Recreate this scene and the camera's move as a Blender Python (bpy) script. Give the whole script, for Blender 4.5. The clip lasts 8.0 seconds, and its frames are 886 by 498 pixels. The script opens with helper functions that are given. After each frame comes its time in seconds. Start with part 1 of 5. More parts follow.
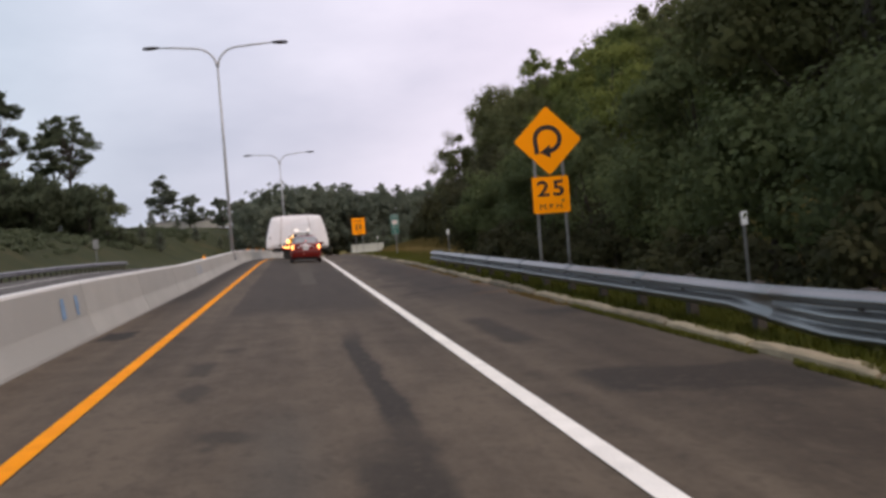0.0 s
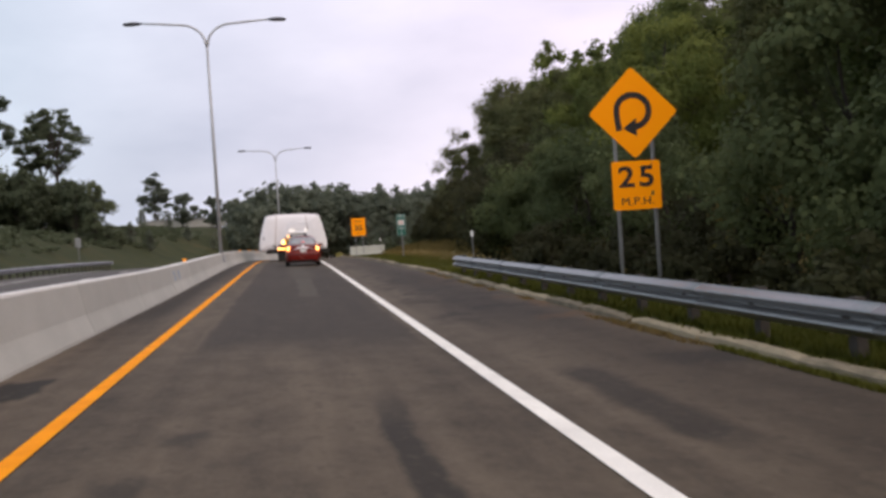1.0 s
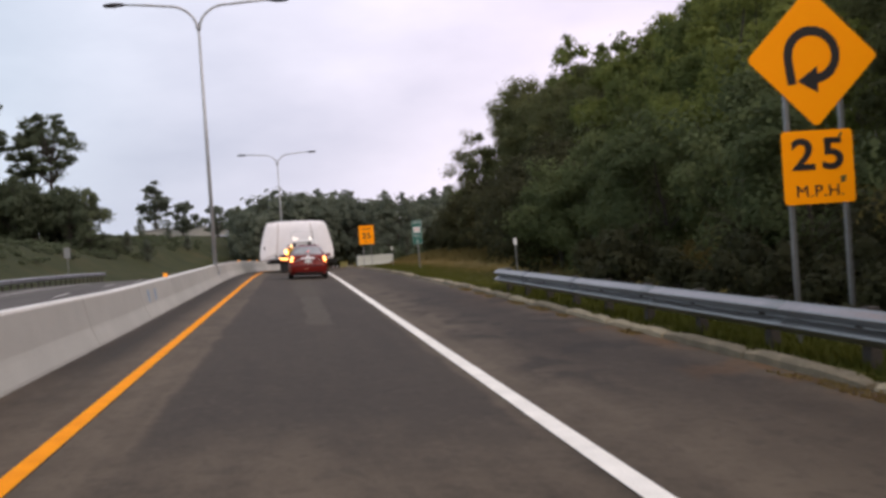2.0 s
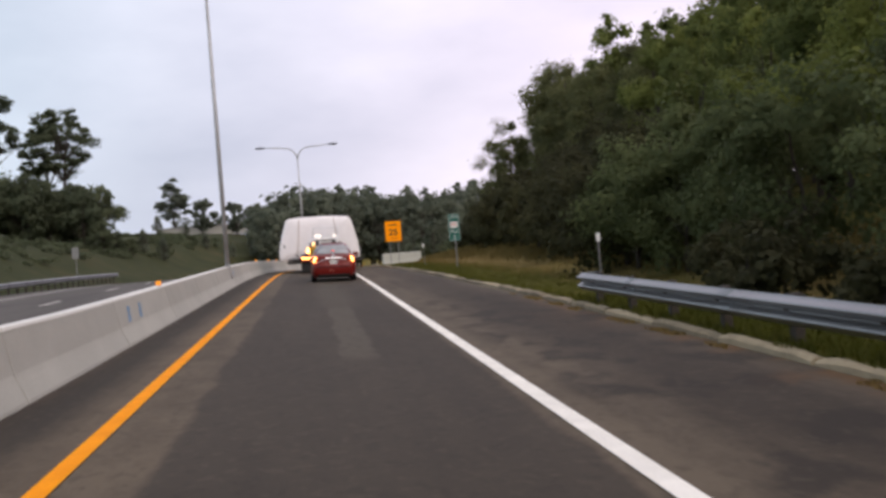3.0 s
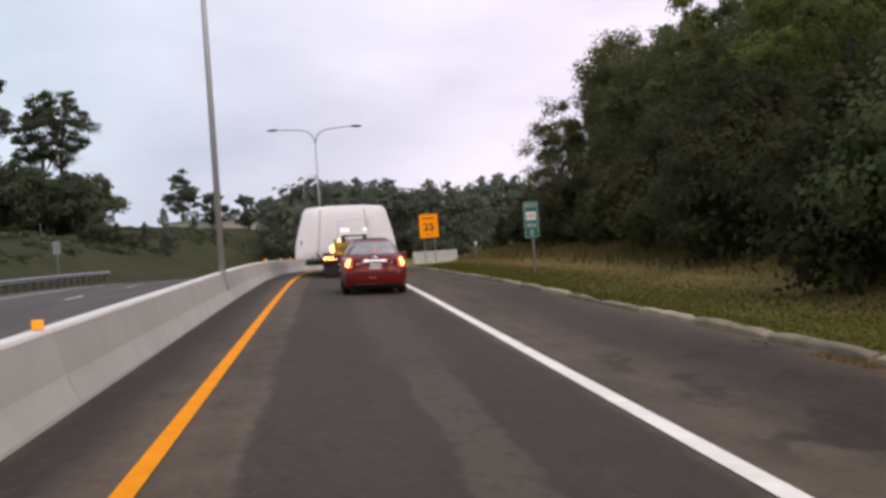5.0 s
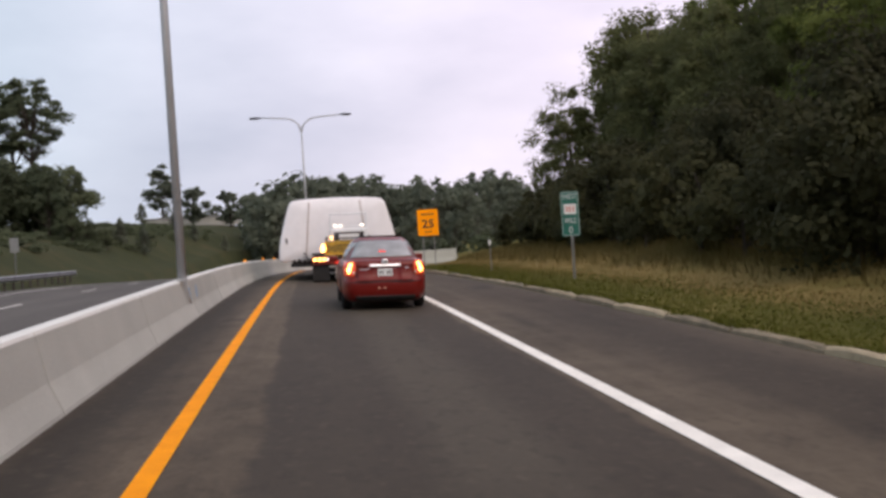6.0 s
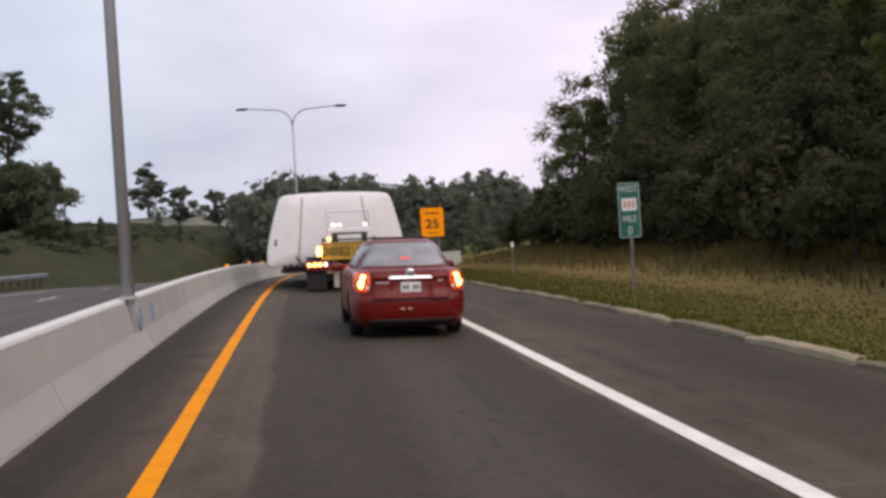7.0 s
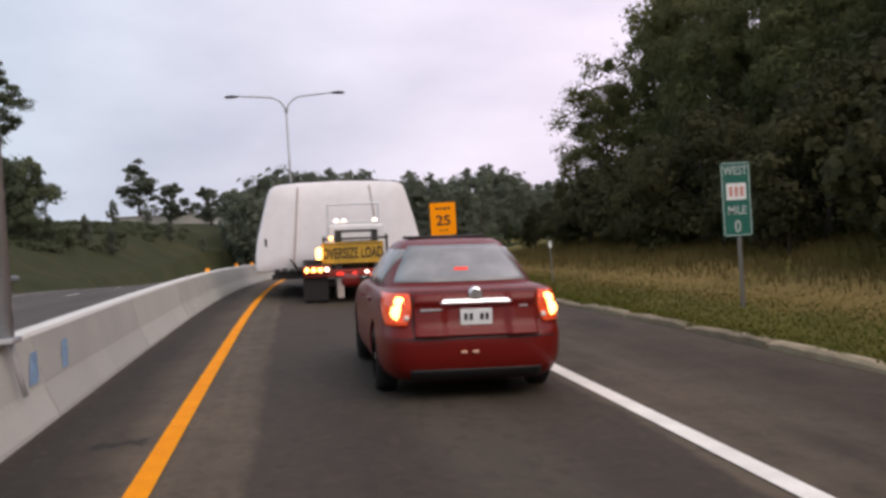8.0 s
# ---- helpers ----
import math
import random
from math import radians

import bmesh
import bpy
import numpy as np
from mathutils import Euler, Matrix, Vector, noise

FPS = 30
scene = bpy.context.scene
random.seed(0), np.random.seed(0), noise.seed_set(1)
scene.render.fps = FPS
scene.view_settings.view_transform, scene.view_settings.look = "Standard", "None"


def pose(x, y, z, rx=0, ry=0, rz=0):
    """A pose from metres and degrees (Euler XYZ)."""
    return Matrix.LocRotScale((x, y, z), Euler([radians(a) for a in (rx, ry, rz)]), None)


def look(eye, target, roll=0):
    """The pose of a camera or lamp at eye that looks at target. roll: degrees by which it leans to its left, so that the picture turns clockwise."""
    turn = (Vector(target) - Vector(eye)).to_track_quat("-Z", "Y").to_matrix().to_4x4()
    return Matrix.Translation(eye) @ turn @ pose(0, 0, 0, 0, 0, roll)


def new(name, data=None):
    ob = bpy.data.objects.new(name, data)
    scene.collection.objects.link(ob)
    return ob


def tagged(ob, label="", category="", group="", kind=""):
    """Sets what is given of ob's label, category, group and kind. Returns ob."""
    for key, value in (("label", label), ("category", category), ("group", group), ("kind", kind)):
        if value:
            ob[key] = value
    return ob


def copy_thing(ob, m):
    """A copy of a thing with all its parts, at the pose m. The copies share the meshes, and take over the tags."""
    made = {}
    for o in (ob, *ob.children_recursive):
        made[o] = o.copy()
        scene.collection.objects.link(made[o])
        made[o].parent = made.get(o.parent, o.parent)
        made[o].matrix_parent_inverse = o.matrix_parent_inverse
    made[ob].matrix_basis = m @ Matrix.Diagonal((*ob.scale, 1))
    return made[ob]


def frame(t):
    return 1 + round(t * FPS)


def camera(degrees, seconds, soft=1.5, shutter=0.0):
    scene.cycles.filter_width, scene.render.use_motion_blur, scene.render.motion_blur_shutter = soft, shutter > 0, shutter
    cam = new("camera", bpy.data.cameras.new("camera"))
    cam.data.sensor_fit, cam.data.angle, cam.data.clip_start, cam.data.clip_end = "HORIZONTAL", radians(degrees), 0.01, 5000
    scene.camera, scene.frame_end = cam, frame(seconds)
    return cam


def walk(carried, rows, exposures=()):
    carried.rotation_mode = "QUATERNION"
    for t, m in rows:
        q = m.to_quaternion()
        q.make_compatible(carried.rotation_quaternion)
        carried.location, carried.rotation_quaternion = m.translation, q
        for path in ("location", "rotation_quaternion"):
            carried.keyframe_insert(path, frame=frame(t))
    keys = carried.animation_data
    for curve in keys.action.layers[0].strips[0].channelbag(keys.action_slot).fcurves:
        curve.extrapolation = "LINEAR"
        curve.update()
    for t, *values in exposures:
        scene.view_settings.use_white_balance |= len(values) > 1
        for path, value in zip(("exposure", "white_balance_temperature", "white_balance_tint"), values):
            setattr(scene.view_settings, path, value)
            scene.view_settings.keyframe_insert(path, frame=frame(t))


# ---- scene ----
cam = camera(45.0, 8.0, soft=3.2, shutter=0.22)
PATH = [
    (0, (0.057, -0.284, 1.303), (0.333, 1.696, 1.258), -4.4),
    (0.5, (0.039, 2.77, 1.308), (0.318, 4.75, 1.25), -4.2),
    (1, (0.004, 5.542, 1.298), (0.29, 7.521, 1.257), -3.7),
    (1.5, (-0.003, 8.506, 1.299), (0.287, 10.484, 1.274), -3.7),
    (3, (-0.076, 17.005, 1.359), (0.168, 18.99, 1.329), -4.4),
    (3.5, (-0.187, 19.95, 1.36), (0.039, 21.936, 1.324), -4.0),
    (4, (-0.344, 23.046, 1.341), (-0.13, 25.034, 1.308), -3.5),
    (4.5, (-0.451, 25.828, 1.38), (-0.24, 27.816, 1.348), -3.8),
    (6, (-0.735, 35.303, 1.395), (-0.485, 37.287, 1.356), -3.6),
    (6.5, (-0.791, 38.176, 1.398), (-0.53, 40.158, 1.359), -3.5),
    (7, (-0.829, 40.855, 1.408), (-0.56, 42.836, 1.37), -3.4),
    (7.5, (-0.823, 43.664, 1.409), (-0.548, 45.644, 1.363), -3.4),
    (8, (-0.832, 46.552, 1.414), (-0.553, 48.532, 1.372), -3.5),
]
walk(cam, [(t, look(eye, target, roll)) for t, eye, target, roll in PATH], [(0, 0.15, 7000, 14.5), (1, 0.26, 7000, 14.5), (4.5, 0.27, 7000, 14.5), (6.5, 0.22, 7000, 14.5), (8, 0.18, 7000, 14.5)])

# ---------------------------------------------------------------- light
world = bpy.data.worlds.new("overcast_sky")
scene.world = world
world.use_nodes = True
wn, wl = world.node_tree.nodes, world.node_tree.links
wn.clear()
w_out = wn.new("ShaderNodeOutputWorld")
w_bg = wn.new("ShaderNodeBackground")
w_sky = wn.new("ShaderNodeTexSky")
w_sky.sky_type = "NISHITA"
w_sky.sun_disc = False
w_sky.sun_elevation = radians(38)
w_sky.sun_rotation = radians(157)
w_sky.air_density = 1.0
w_sky.dust_density = 4.0
w_co = wn.new("ShaderNodeTexCoord")
w_map = wn.new("ShaderNodeMapping")
w_map.inputs["Scale"].default_value = (1.6, 1.6, 4.0)
w_noise = wn.new("ShaderNodeTexNoise")
w_noise.inputs["Scale"].default_value = 1.7
w_noise.inputs["Detail"].default_value = 6.0
w_noise.inputs["Roughness"].default_value = 0.5
w_ramp = wn.new("ShaderNodeValToRGB")
w_ramp.color_ramp.elements[0].position, w_ramp.color_ramp.elements[0].color = 0.28, (5.5, 5.65, 6.75, 1)
w_ramp.color_ramp.elements[1].position, w_ramp.color_ramp.elements[1].color = 0.68, (8.9, 8.7, 9.7, 1)
w_mix = wn.new("ShaderNodeMix")
w_mix.data_type = "RGBA"
w_mix.inputs[0].default_value = 0.9
wl.new(w_co.outputs["Generated"], w_map.inputs["Vector"])
wl.new(w_map.outputs[0], w_noise.inputs["Vector"])
wl.new(w_noise.outputs[0], w_ramp.inputs[0])
wl.new(w_sky.outputs[0], w_mix.inputs[6])
wl.new(w_ramp.outputs[0], w_mix.inputs[7])
w_sep = wn.new("ShaderNodeSeparateXYZ")
wl.new(w_co.outputs["Generated"], w_sep.inputs[0])
w_side = wn.new("ShaderNodeMapRange")
w_side.inputs["From Min"].default_value, w_side.inputs["From Max"].default_value = -0.30, 0.25
wl.new(w_sep.outputs[0], w_side.inputs["Value"])
w_hue = wn.new("ShaderNodeMix")
w_hue.data_type = "RGBA"
w_hue.inputs[6].default_value = (0.60, 0.75, 0.81, 1)
w_hue.inputs[7].default_value = (1.045, 1.0, 1.07, 1)
wl.new(w_side.outputs[0], w_hue.inputs[0])
w_mul = wn.new("ShaderNodeMix")
w_mul.data_type, w_mul.blend_type = "RGBA", "MULTIPLY"
w_mul.inputs[0].default_value = 1.0
wl.new(w_mix.outputs[2], w_mul.inputs[6])
wl.new(w_hue.outputs[2], w_mul.inputs[7])
wl.new(w_mul.outputs[2], w_bg.inputs["Color"])
w_bg.inputs["Strength"].default_value = 0.112
wl.new(w_bg.outputs[0], w_out.inputs["Surface"])

sun_data = bpy.data.lights.new("sun", "SUN")
sun_data.energy = 1.15
sun_data.angle = radians(50)
sun_data.color = (1.0, 0.90, 0.76)
sun = new("sun", sun_data)
sun.matrix_world = look((26, -60, 58), (0, 0, 0))


# ---------------------------------------------------------------- materials
def mat(name, colour, rough=0.8, metal=0.0, var=0.25, scale=6.0, fine=60.0, bump=0.15, spec=0.4, stretch=None, island=False, pick=False, emit=0.0, coat=0.0):
    """A node material: base colour with variation at two scales, and fine relief."""
    m = bpy.data.materials.new(name)
    m.use_nodes = True
    n, l = m.node_tree.nodes, m.node_tree.links
    b = n["Principled BSDF"]
    b.inputs["Roughness"].default_value = rough
    b.inputs["Metallic"].default_value = metal
    b.inputs["Specular IOR Level"].default_value = spec
    b.inputs["Coat Weight"].default_value = coat
    b.inputs["Coat Roughness"].default_value = 0.06
    co = n.new("ShaderNodeTexCoord")
    mp = n.new("ShaderNodeMapping")
    if stretch:
        mp.inputs["Scale"].default_value = stretch
    l.new(co.outputs["Object"], mp.inputs["Vector"])
    big, small = n.new("ShaderNodeTexNoise"), n.new("ShaderNodeTexNoise")
    big.inputs["Scale"].default_value, small.inputs["Scale"].default_value = scale, fine
    big.inputs["Detail"].default_value, small.inputs["Detail"].default_value = 5.0, 3.0
    l.new(mp.outputs[0], big.inputs["Vector"])
    l.new(co.outputs["Object"], small.inputs["Vector"])
    add = n.new("ShaderNodeMath")
    add.operation = "MULTIPLY_ADD"
    add.inputs[1].default_value = 0.5
    l.new(small.outputs[0], add.inputs[0])
    half = n.new("ShaderNodeMath")
    half.operation = "MULTIPLY"
    half.inputs[1].default_value = 0.5
    l.new(big.outputs[0], half.inputs[0])
    l.new(half.outputs[0], add.inputs[2])
    last = add.outputs[0]
    if island or pick:
        src = n.new("ShaderNodeNewGeometry") if island else n.new("ShaderNodeObjectInfo")
        mixr = n.new("ShaderNodeMath")
        mixr.operation = "MULTIPLY_ADD"
        mixr.inputs[1].default_value = 0.35
        l.new(src.outputs["Random Per Island" if island else "Random"], mixr.inputs[0])
        sub = n.new("ShaderNodeMath")
        sub.operation = "SUBTRACT"
        sub.inputs[1].default_value = 0.175
        l.new(last, mixr.inputs[2])
        l.new(mixr.outputs[0], sub.inputs[0])
        last = sub.outputs[0]
    ramp = n.new("ShaderNodeValToRGB")
    lo, hi = ramp.color_ramp.elements
    lo.position, hi.position = 0.3, 0.7
    lo.color = (*[c * (1 - var) for c in colour], 1)
    hi.color = (*[min(1.0, c * (1 + var)) for c in colour], 1)
    l.new(last, ramp.inputs[0])
    l.new(ramp.outputs[0], b.inputs["Base Color"])
    if bump:
        bp = n.new("ShaderNodeBump")
        bp.inputs["Strength"].default_value = bump
        bp.inputs["Distance"].default_value = 0.01
        l.new(small.outputs[0], bp.inputs["Height"])
        l.new(bp.outputs[0], b.inputs["Normal"])
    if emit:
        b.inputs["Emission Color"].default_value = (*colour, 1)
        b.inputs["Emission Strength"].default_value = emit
    return m


def leaf_mat(name, dark, light, patch=0.9):
    """Leaves: colour differs from tree to tree, in patches over a crown and a little from leaf to leaf; light comes through."""
    m = bpy.data.materials.new(name)
    m.use_nodes = True
    n, l = m.node_tree.nodes, m.node_tree.links
    b = n["Principled BSDF"]
    b.inputs["Roughness"].default_value = 0.75
    b.inputs["Specular IOR Level"].default_value = 0.15
    geo, info, co = n.new("ShaderNodeNewGeometry"), n.new("ShaderNodeObjectInfo"), n.new("ShaderNodeTexCoord")
    tex = n.new("ShaderNodeTexNoise")
    tex.inputs["Scale"].default_value, tex.inputs["Detail"].default_value = patch, 3.0
    l.new(co.outputs["Object"], tex.inputs["Vector"])
    last = None
    for src, share in ((geo.outputs["Random Per Island"], 0.05), (info.outputs["Random"], 0.45), (tex.outputs[0], 0.50)):
        k = n.new("ShaderNodeMath")
        k.operation = "MULTIPLY_ADD"
        k.inputs[1].default_value, k.inputs[2].default_value = share, 0.0
        l.new(src, k.inputs[0])
        if last:
            l.new(last, k.inputs[2])
        last = k.outputs[0]
    ramp = n.new("ShaderNodeValToRGB")
    ramp.color_ramp.elements[0].position, ramp.color_ramp.elements[0].color = 0.22, (*dark, 1)
    ramp.color_ramp.elements[1].position, ramp.color_ramp.elements[1].color = 0.80, (*light, 1)
    mid = ramp.color_ramp.elements.new(0.52)
    mid.color = (*[0.62 * p + 0.38 * q for p, q in zip(dark, light)], 1)
    l.new(last, ramp.inputs[0])
    l.new(ramp.outputs[0], b.inputs["Base Color"])
    tr = n.new("ShaderNodeBsdfTranslucent")
    l.new(ramp.outputs[0], tr.inputs["Color"])
    ms = n.new("ShaderNodeMixShader")
    ms.inputs[0].default_value = 0.5
    l.new(b.outputs[0], ms.inputs[1])
    l.new(tr.outputs[0], ms.inputs[2])
    l.new(ms.outputs[0], n["Material Output"].inputs["Surface"])
    return m


def grass_ground():
    """Rough grass: dark green, green and straw patches at two scales."""
    m = bpy.data.materials.new("grass_ground")
    m.use_nodes = True
    n, l = m.node_tree.nodes, m.node_tree.links
    b = n["Principled BSDF"]
    b.inputs["Roughness"].default_value = 0.95
    b.inputs["Specular IOR Level"].default_value = 0.1
    co = n.new("ShaderNodeTexCoord")
    last = None
    for scale, share in ((0.16, 0.50), (0.9, 0.34), (6.0, 0.16)):
        t = n.new("ShaderNodeTexNoise")
        t.inputs["Scale"].default_value, t.inputs["Detail"].default_value = scale, 4.0
        l.new(co.outputs["Object"], t.inputs["Vector"])
        k = n.new("ShaderNodeMath")
        k.operation = "MULTIPLY_ADD"
        k.inputs[1].default_value, k.inputs[2].default_value = share, 0.0
        l.new(t.outputs[0], k.inputs[0])
        if last:
            l.new(last, k.inputs[2])
        last = k.outputs[0]
    ramp = n.new("ShaderNodeValToRGB")
    e = ramp.color_ramp.elements
    e[0].position, e[0].color = 0.34, (0.072, 0.079, 0.016, 1)
    e[1].position, e[1].color = 0.66, (0.230, 0.165, 0.058, 1)
    mid = e.new(0.5)
    mid.color = (0.118, 0.104, 0.024, 1)
    at = n.new("ShaderNodeSeparateXYZ")
    l.new(co.outputs["Object"], at.inputs[0])
    mown = last
    # straw strip, then darker undergrowth below the trees, some shade put into the colour
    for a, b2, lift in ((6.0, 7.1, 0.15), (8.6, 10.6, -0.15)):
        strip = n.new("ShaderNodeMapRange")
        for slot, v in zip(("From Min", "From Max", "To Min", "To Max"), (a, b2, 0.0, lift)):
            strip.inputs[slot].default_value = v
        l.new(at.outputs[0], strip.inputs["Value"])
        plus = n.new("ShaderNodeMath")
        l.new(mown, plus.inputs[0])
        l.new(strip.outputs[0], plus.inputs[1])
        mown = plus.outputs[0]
    l.new(mown, ramp.inputs[0])
    meadow = n.new("ShaderNodeValToRGB")
    e = meadow.color_ramp.elements
    e[0].position, e[0].color = 0.34, (0.027, 0.035, 0.014, 1)
    e[1].position, e[1].color = 0.68, (0.068, 0.057, 0.026, 1)
    mid = e.new(0.52)
    mid.color = (0.040, 0.046, 0.019, 1)
    l.new(last, meadow.inputs[0])
    xyz, side, mx = n.new("ShaderNodeSeparateXYZ"), n.new("ShaderNodeMapRange"), n.new("ShaderNodeMix")
    side.inputs["From Min"].default_value, side.inputs["From Max"].default_value = -4.0, 2.0
    mx.data_type = "RGBA"
    l.new(co.outputs["Object"], xyz.inputs[0])
    l.new(xyz.outputs[0], side.inputs["Value"])
    l.new(side.outputs[0], mx.inputs[0])
    l.new(meadow.outputs[0], mx.inputs[6])
    l.new(ramp.outputs[0], mx.inputs[7])
    l.new(mx.outputs[2], b.inputs["Base Color"])
    bp = n.new("ShaderNodeBump")
    bp.inputs["Strength"].default_value, bp.inputs["Distance"].default_value = 0.35, 0.05
    l.new(last, bp.inputs["Height"])
    l.new(bp.outputs[0], b.inputs["Normal"])
    return m


ASPHALT = mat("worn_asphalt", (0.078, 0.070, 0.062), 0.9, var=0.5, scale=0.45, fine=45, bump=0.35, stretch=(1.6, 0.22, 1))


def ramp_asphalt():
    """Worn asphalt with a darker fresh-paved lane, pale scraped strips, wheel streaks and oil stains."""
    m = bpy.data.materials.new("ramp_asphalt")
    m.use_nodes = True
    n, l = m.node_tree.nodes, m.node_tree.links
    b = n["Principled BSDF"]
    b.inputs["Roughness"].default_value = 0.85
    b.inputs["Specular IOR Level"].default_value = 0.25
    co = n.new("ShaderNodeTexCoord")
    xyz = n.new("ShaderNodeSeparateXYZ")

    def math_node(op, a, c, clamp=False):
        k = n.new("ShaderNodeMath")
        k.operation, k.use_clamp = op, clamp
        for slot, v in zip(k.inputs, (a, c)):
            if isinstance(v, (int, float)):
                slot.default_value = v
            else:
                l.new(v, slot)
        return k.outputs[0]

    def noise_node(scale, stretch, detail=5.0):
        mp = n.new("ShaderNodeMapping")
        mp.inputs["Scale"].default_value = stretch
        l.new(co.outputs["Object"], mp.inputs["Vector"])
        t = n.new("ShaderNodeTexNoise")
        t.inputs["Scale"].default_value, t.inputs["Detail"].default_value = scale, detail
        l.new(mp.outputs[0], t.inputs["Vector"])
        return t.outputs[0]

    l.new(co.outputs["Object"], xyz.inputs[0])
    wob = math_node("SUBTRACT", noise_node(0.9, (1, 0.5, 1)), 0.5)
    fine_wob = math_node("SUBTRACT", noise_node(5.0, (1, 0.6, 1)), 0.5)
    wx = math_node("ADD", math_node("ADD", xyz.outputs[0], math_node("MULTIPLY", wob, 0.30)), math_node("MULTIPLY", fine_wob, 0.14))
    wy = math_node("ADD", math_node("ADD", xyz.outputs[1], math_node("MULTIPLY", wob, 2.0)), math_node("MULTIPLY", fine_wob, 0.8))

    def band(v, lo, hi, soft):
        up = math_node("DIVIDE", math_node("SUBTRACT", v, lo), soft, True)
        down = math_node("DIVIDE", math_node("SUBTRACT", hi, v), soft, True)
        return math_node("MULTIPLY", up, down)

    def area(x0, x1, y0, y1, sx, sy):
        return math_node("MULTIPLY", band(wx, x0, x1, sx), band(wy, y0, y1, sy))

    blotch = noise_node(0.42, (1.7, 0.24, 1), 6.0)
    grain = noise_node(34, (1, 1, 1), 4.0)
    streak = noise_node(1.6, (2.2, 0.06, 1), 3.0)
    mottle = noise_node(2.4, (1.0, 0.6, 1), 7.0)
    aggregate = noise_node(8.0, (1.0, 0.55, 1), 6.0)
    level_ = math_node("ADD", math_node("MULTIPLY", blotch, 0.38), math_node("ADD", math_node("MULTIPLY", streak, 0.17), math_node("ADD", math_node("MULTIPLY", mottle, 0.22), math_node("ADD", math_node("MULTIPLY", aggregate, 0.18), math_node("MULTIPLY", grain, 0.11)))))
    ramp = n.new("ShaderNodeValToRGB")
    ramp.color_ramp.elements[0].position, ramp.color_ramp.elements[0].color = 0.405, (0.038, 0.0298, 0.0232, 1)
    ramp.color_ramp.elements[1].position, ramp.color_ramp.elements[1].color = 0.585, (0.114, 0.0925, 0.0745, 1)
    l.new(level_, ramp.inputs[0])
    last = ramp.outputs[0]

    def tint(mask, colour, amount):
        nonlocal last
        mx = n.new("ShaderNodeMix")
        mx.data_type = "RGBA"
        l.new(math_node("MULTIPLY", mask, amount), mx.inputs[0])
        l.new(last, mx.inputs[6])
        mx.inputs[7].default_value = (*colour, 1)
        last = mx.outputs[2]

    tint(area(-1.22, 1.66, 17.5, 400, 0.08, 2.5), (0.037, 0.031, 0.027), 0.80)
    tint(area(0.16, 0.70, 29.6, 41.0, 0.06, 0.9), (0.088, 0.078, 0.068), 0.7)
    tint(area(-0.15, 0.95, 39.0, 62.0, 0.30, 3.0), (0.085, 0.075, 0.064), 0.5)
    # darker strip from the barrier's foot towards the yellow line
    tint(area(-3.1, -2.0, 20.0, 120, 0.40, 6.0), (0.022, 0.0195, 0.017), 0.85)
    tint(area(0.56, 0.86, 6.0, 14.8, 0.07, 1.5), (0.020, 0.018, 0.016), 0.85)
    tint(area(0.26, 0.86, -4.0, 7.2, 0.12, 1.2), (0.024, 0.021, 0.018), 0.75)
    for y0, y1, x0, x1 in ((8.9, 9.9, -1.15, -0.75), (10.5, 12.0, -1.20, -0.80), (12.6, 13.3, -1.0, -0.6), (6.6, 7.4, -0.8, -0.3)):
        tint(area(x0, x1, y0, y1, 0.12, 0.25), (0.028, 0.024, 0.020), 0.7)
    tint(area(-0.5, 0.25, 2.0, 9.0, 0.3, 2.0), (0.09, 0.085, 0.08), 0.45)
    tint(area(2.35, 4.3, 7.4, 9.2, 0.18, 0.3), (0.021, 0.019, 0.017), 0.88)
    tint(area(-2.85, -2.35, 15.4, 16.7, 0.06, 0.12), (0.012, 0.012, 0.011), 0.9)
    tint(area(3.4, 4.35, 14.6, 16.4, 0.2, 0.5), (0.022, 0.021, 0.021), 0.8)
    tint(area(3.5, 4.2, 20.6, 21.4, 0.15, 0.25), (0.20, 0.10, 0.04), 0.55)
    tint(area(3.5, 4.2, 25.4, 26.2, 0.15, 0.25), (0.20, 0.10, 0.04), 0.5)
    tint(area(3.2, 4.35, 30.5, 36.0, 0.3, 1.2), (0.12, 0.07, 0.035), 0.35)
    # brownish shoulder, darkened further to stand in for lens vignetting
    tint(area(2.3, 4.6, -30.0, 90.0, 0.9, 4.0), (0.033, 0.025, 0.020), 0.55)
    worn = math_node("MULTIPLY", area(2.0, 4.6, 19.0, 43.0, 0.4, 3.0), math_node("MULTIPLY", math_node("SUBTRACT", noise_node(1.3, (1.2, 0.6, 1), 8.0), 0.51), 13.0, True))
    tint(worn, (0.022, 0.018, 0.0155), 0.75)
    litter = math_node("MULTIPLY", area(4.02, 4.7, 17.0, 40.0, 0.3, 2.0), math_node("MULTIPLY", math_node("SUBTRACT", noise_node(1.6, (1.0, 0.7, 1), 5.0), 0.46), 9.0, True))
    tint(litter, (0.17, 0.085, 0.034), 0.6)
    tint(area(2.35, 2.9, 11.6, 15.8, 0.15, 0.6), (0.022, 0.019, 0.017), 0.75)
    tint(area(2.3, 2.75, 50.0, 54.0, 0.2, 1.2), (0.026, 0.023, 0.021), 0.55)
    tint(area(0.55, 0.85, 48.5, 52.0, 0.15, 0.8), (0.026, 0.023, 0.021), 0.5)
    tint(area(3.2, 3.9, 61.0, 63.0, 0.2, 0.5), (0.02, 0.018, 0.018), 0.6)
    tint(area(-2.3, -1.9, 54.4, 54.8, 0.05, 0.1), (0.015, 0.014, 0.014), 0.8)
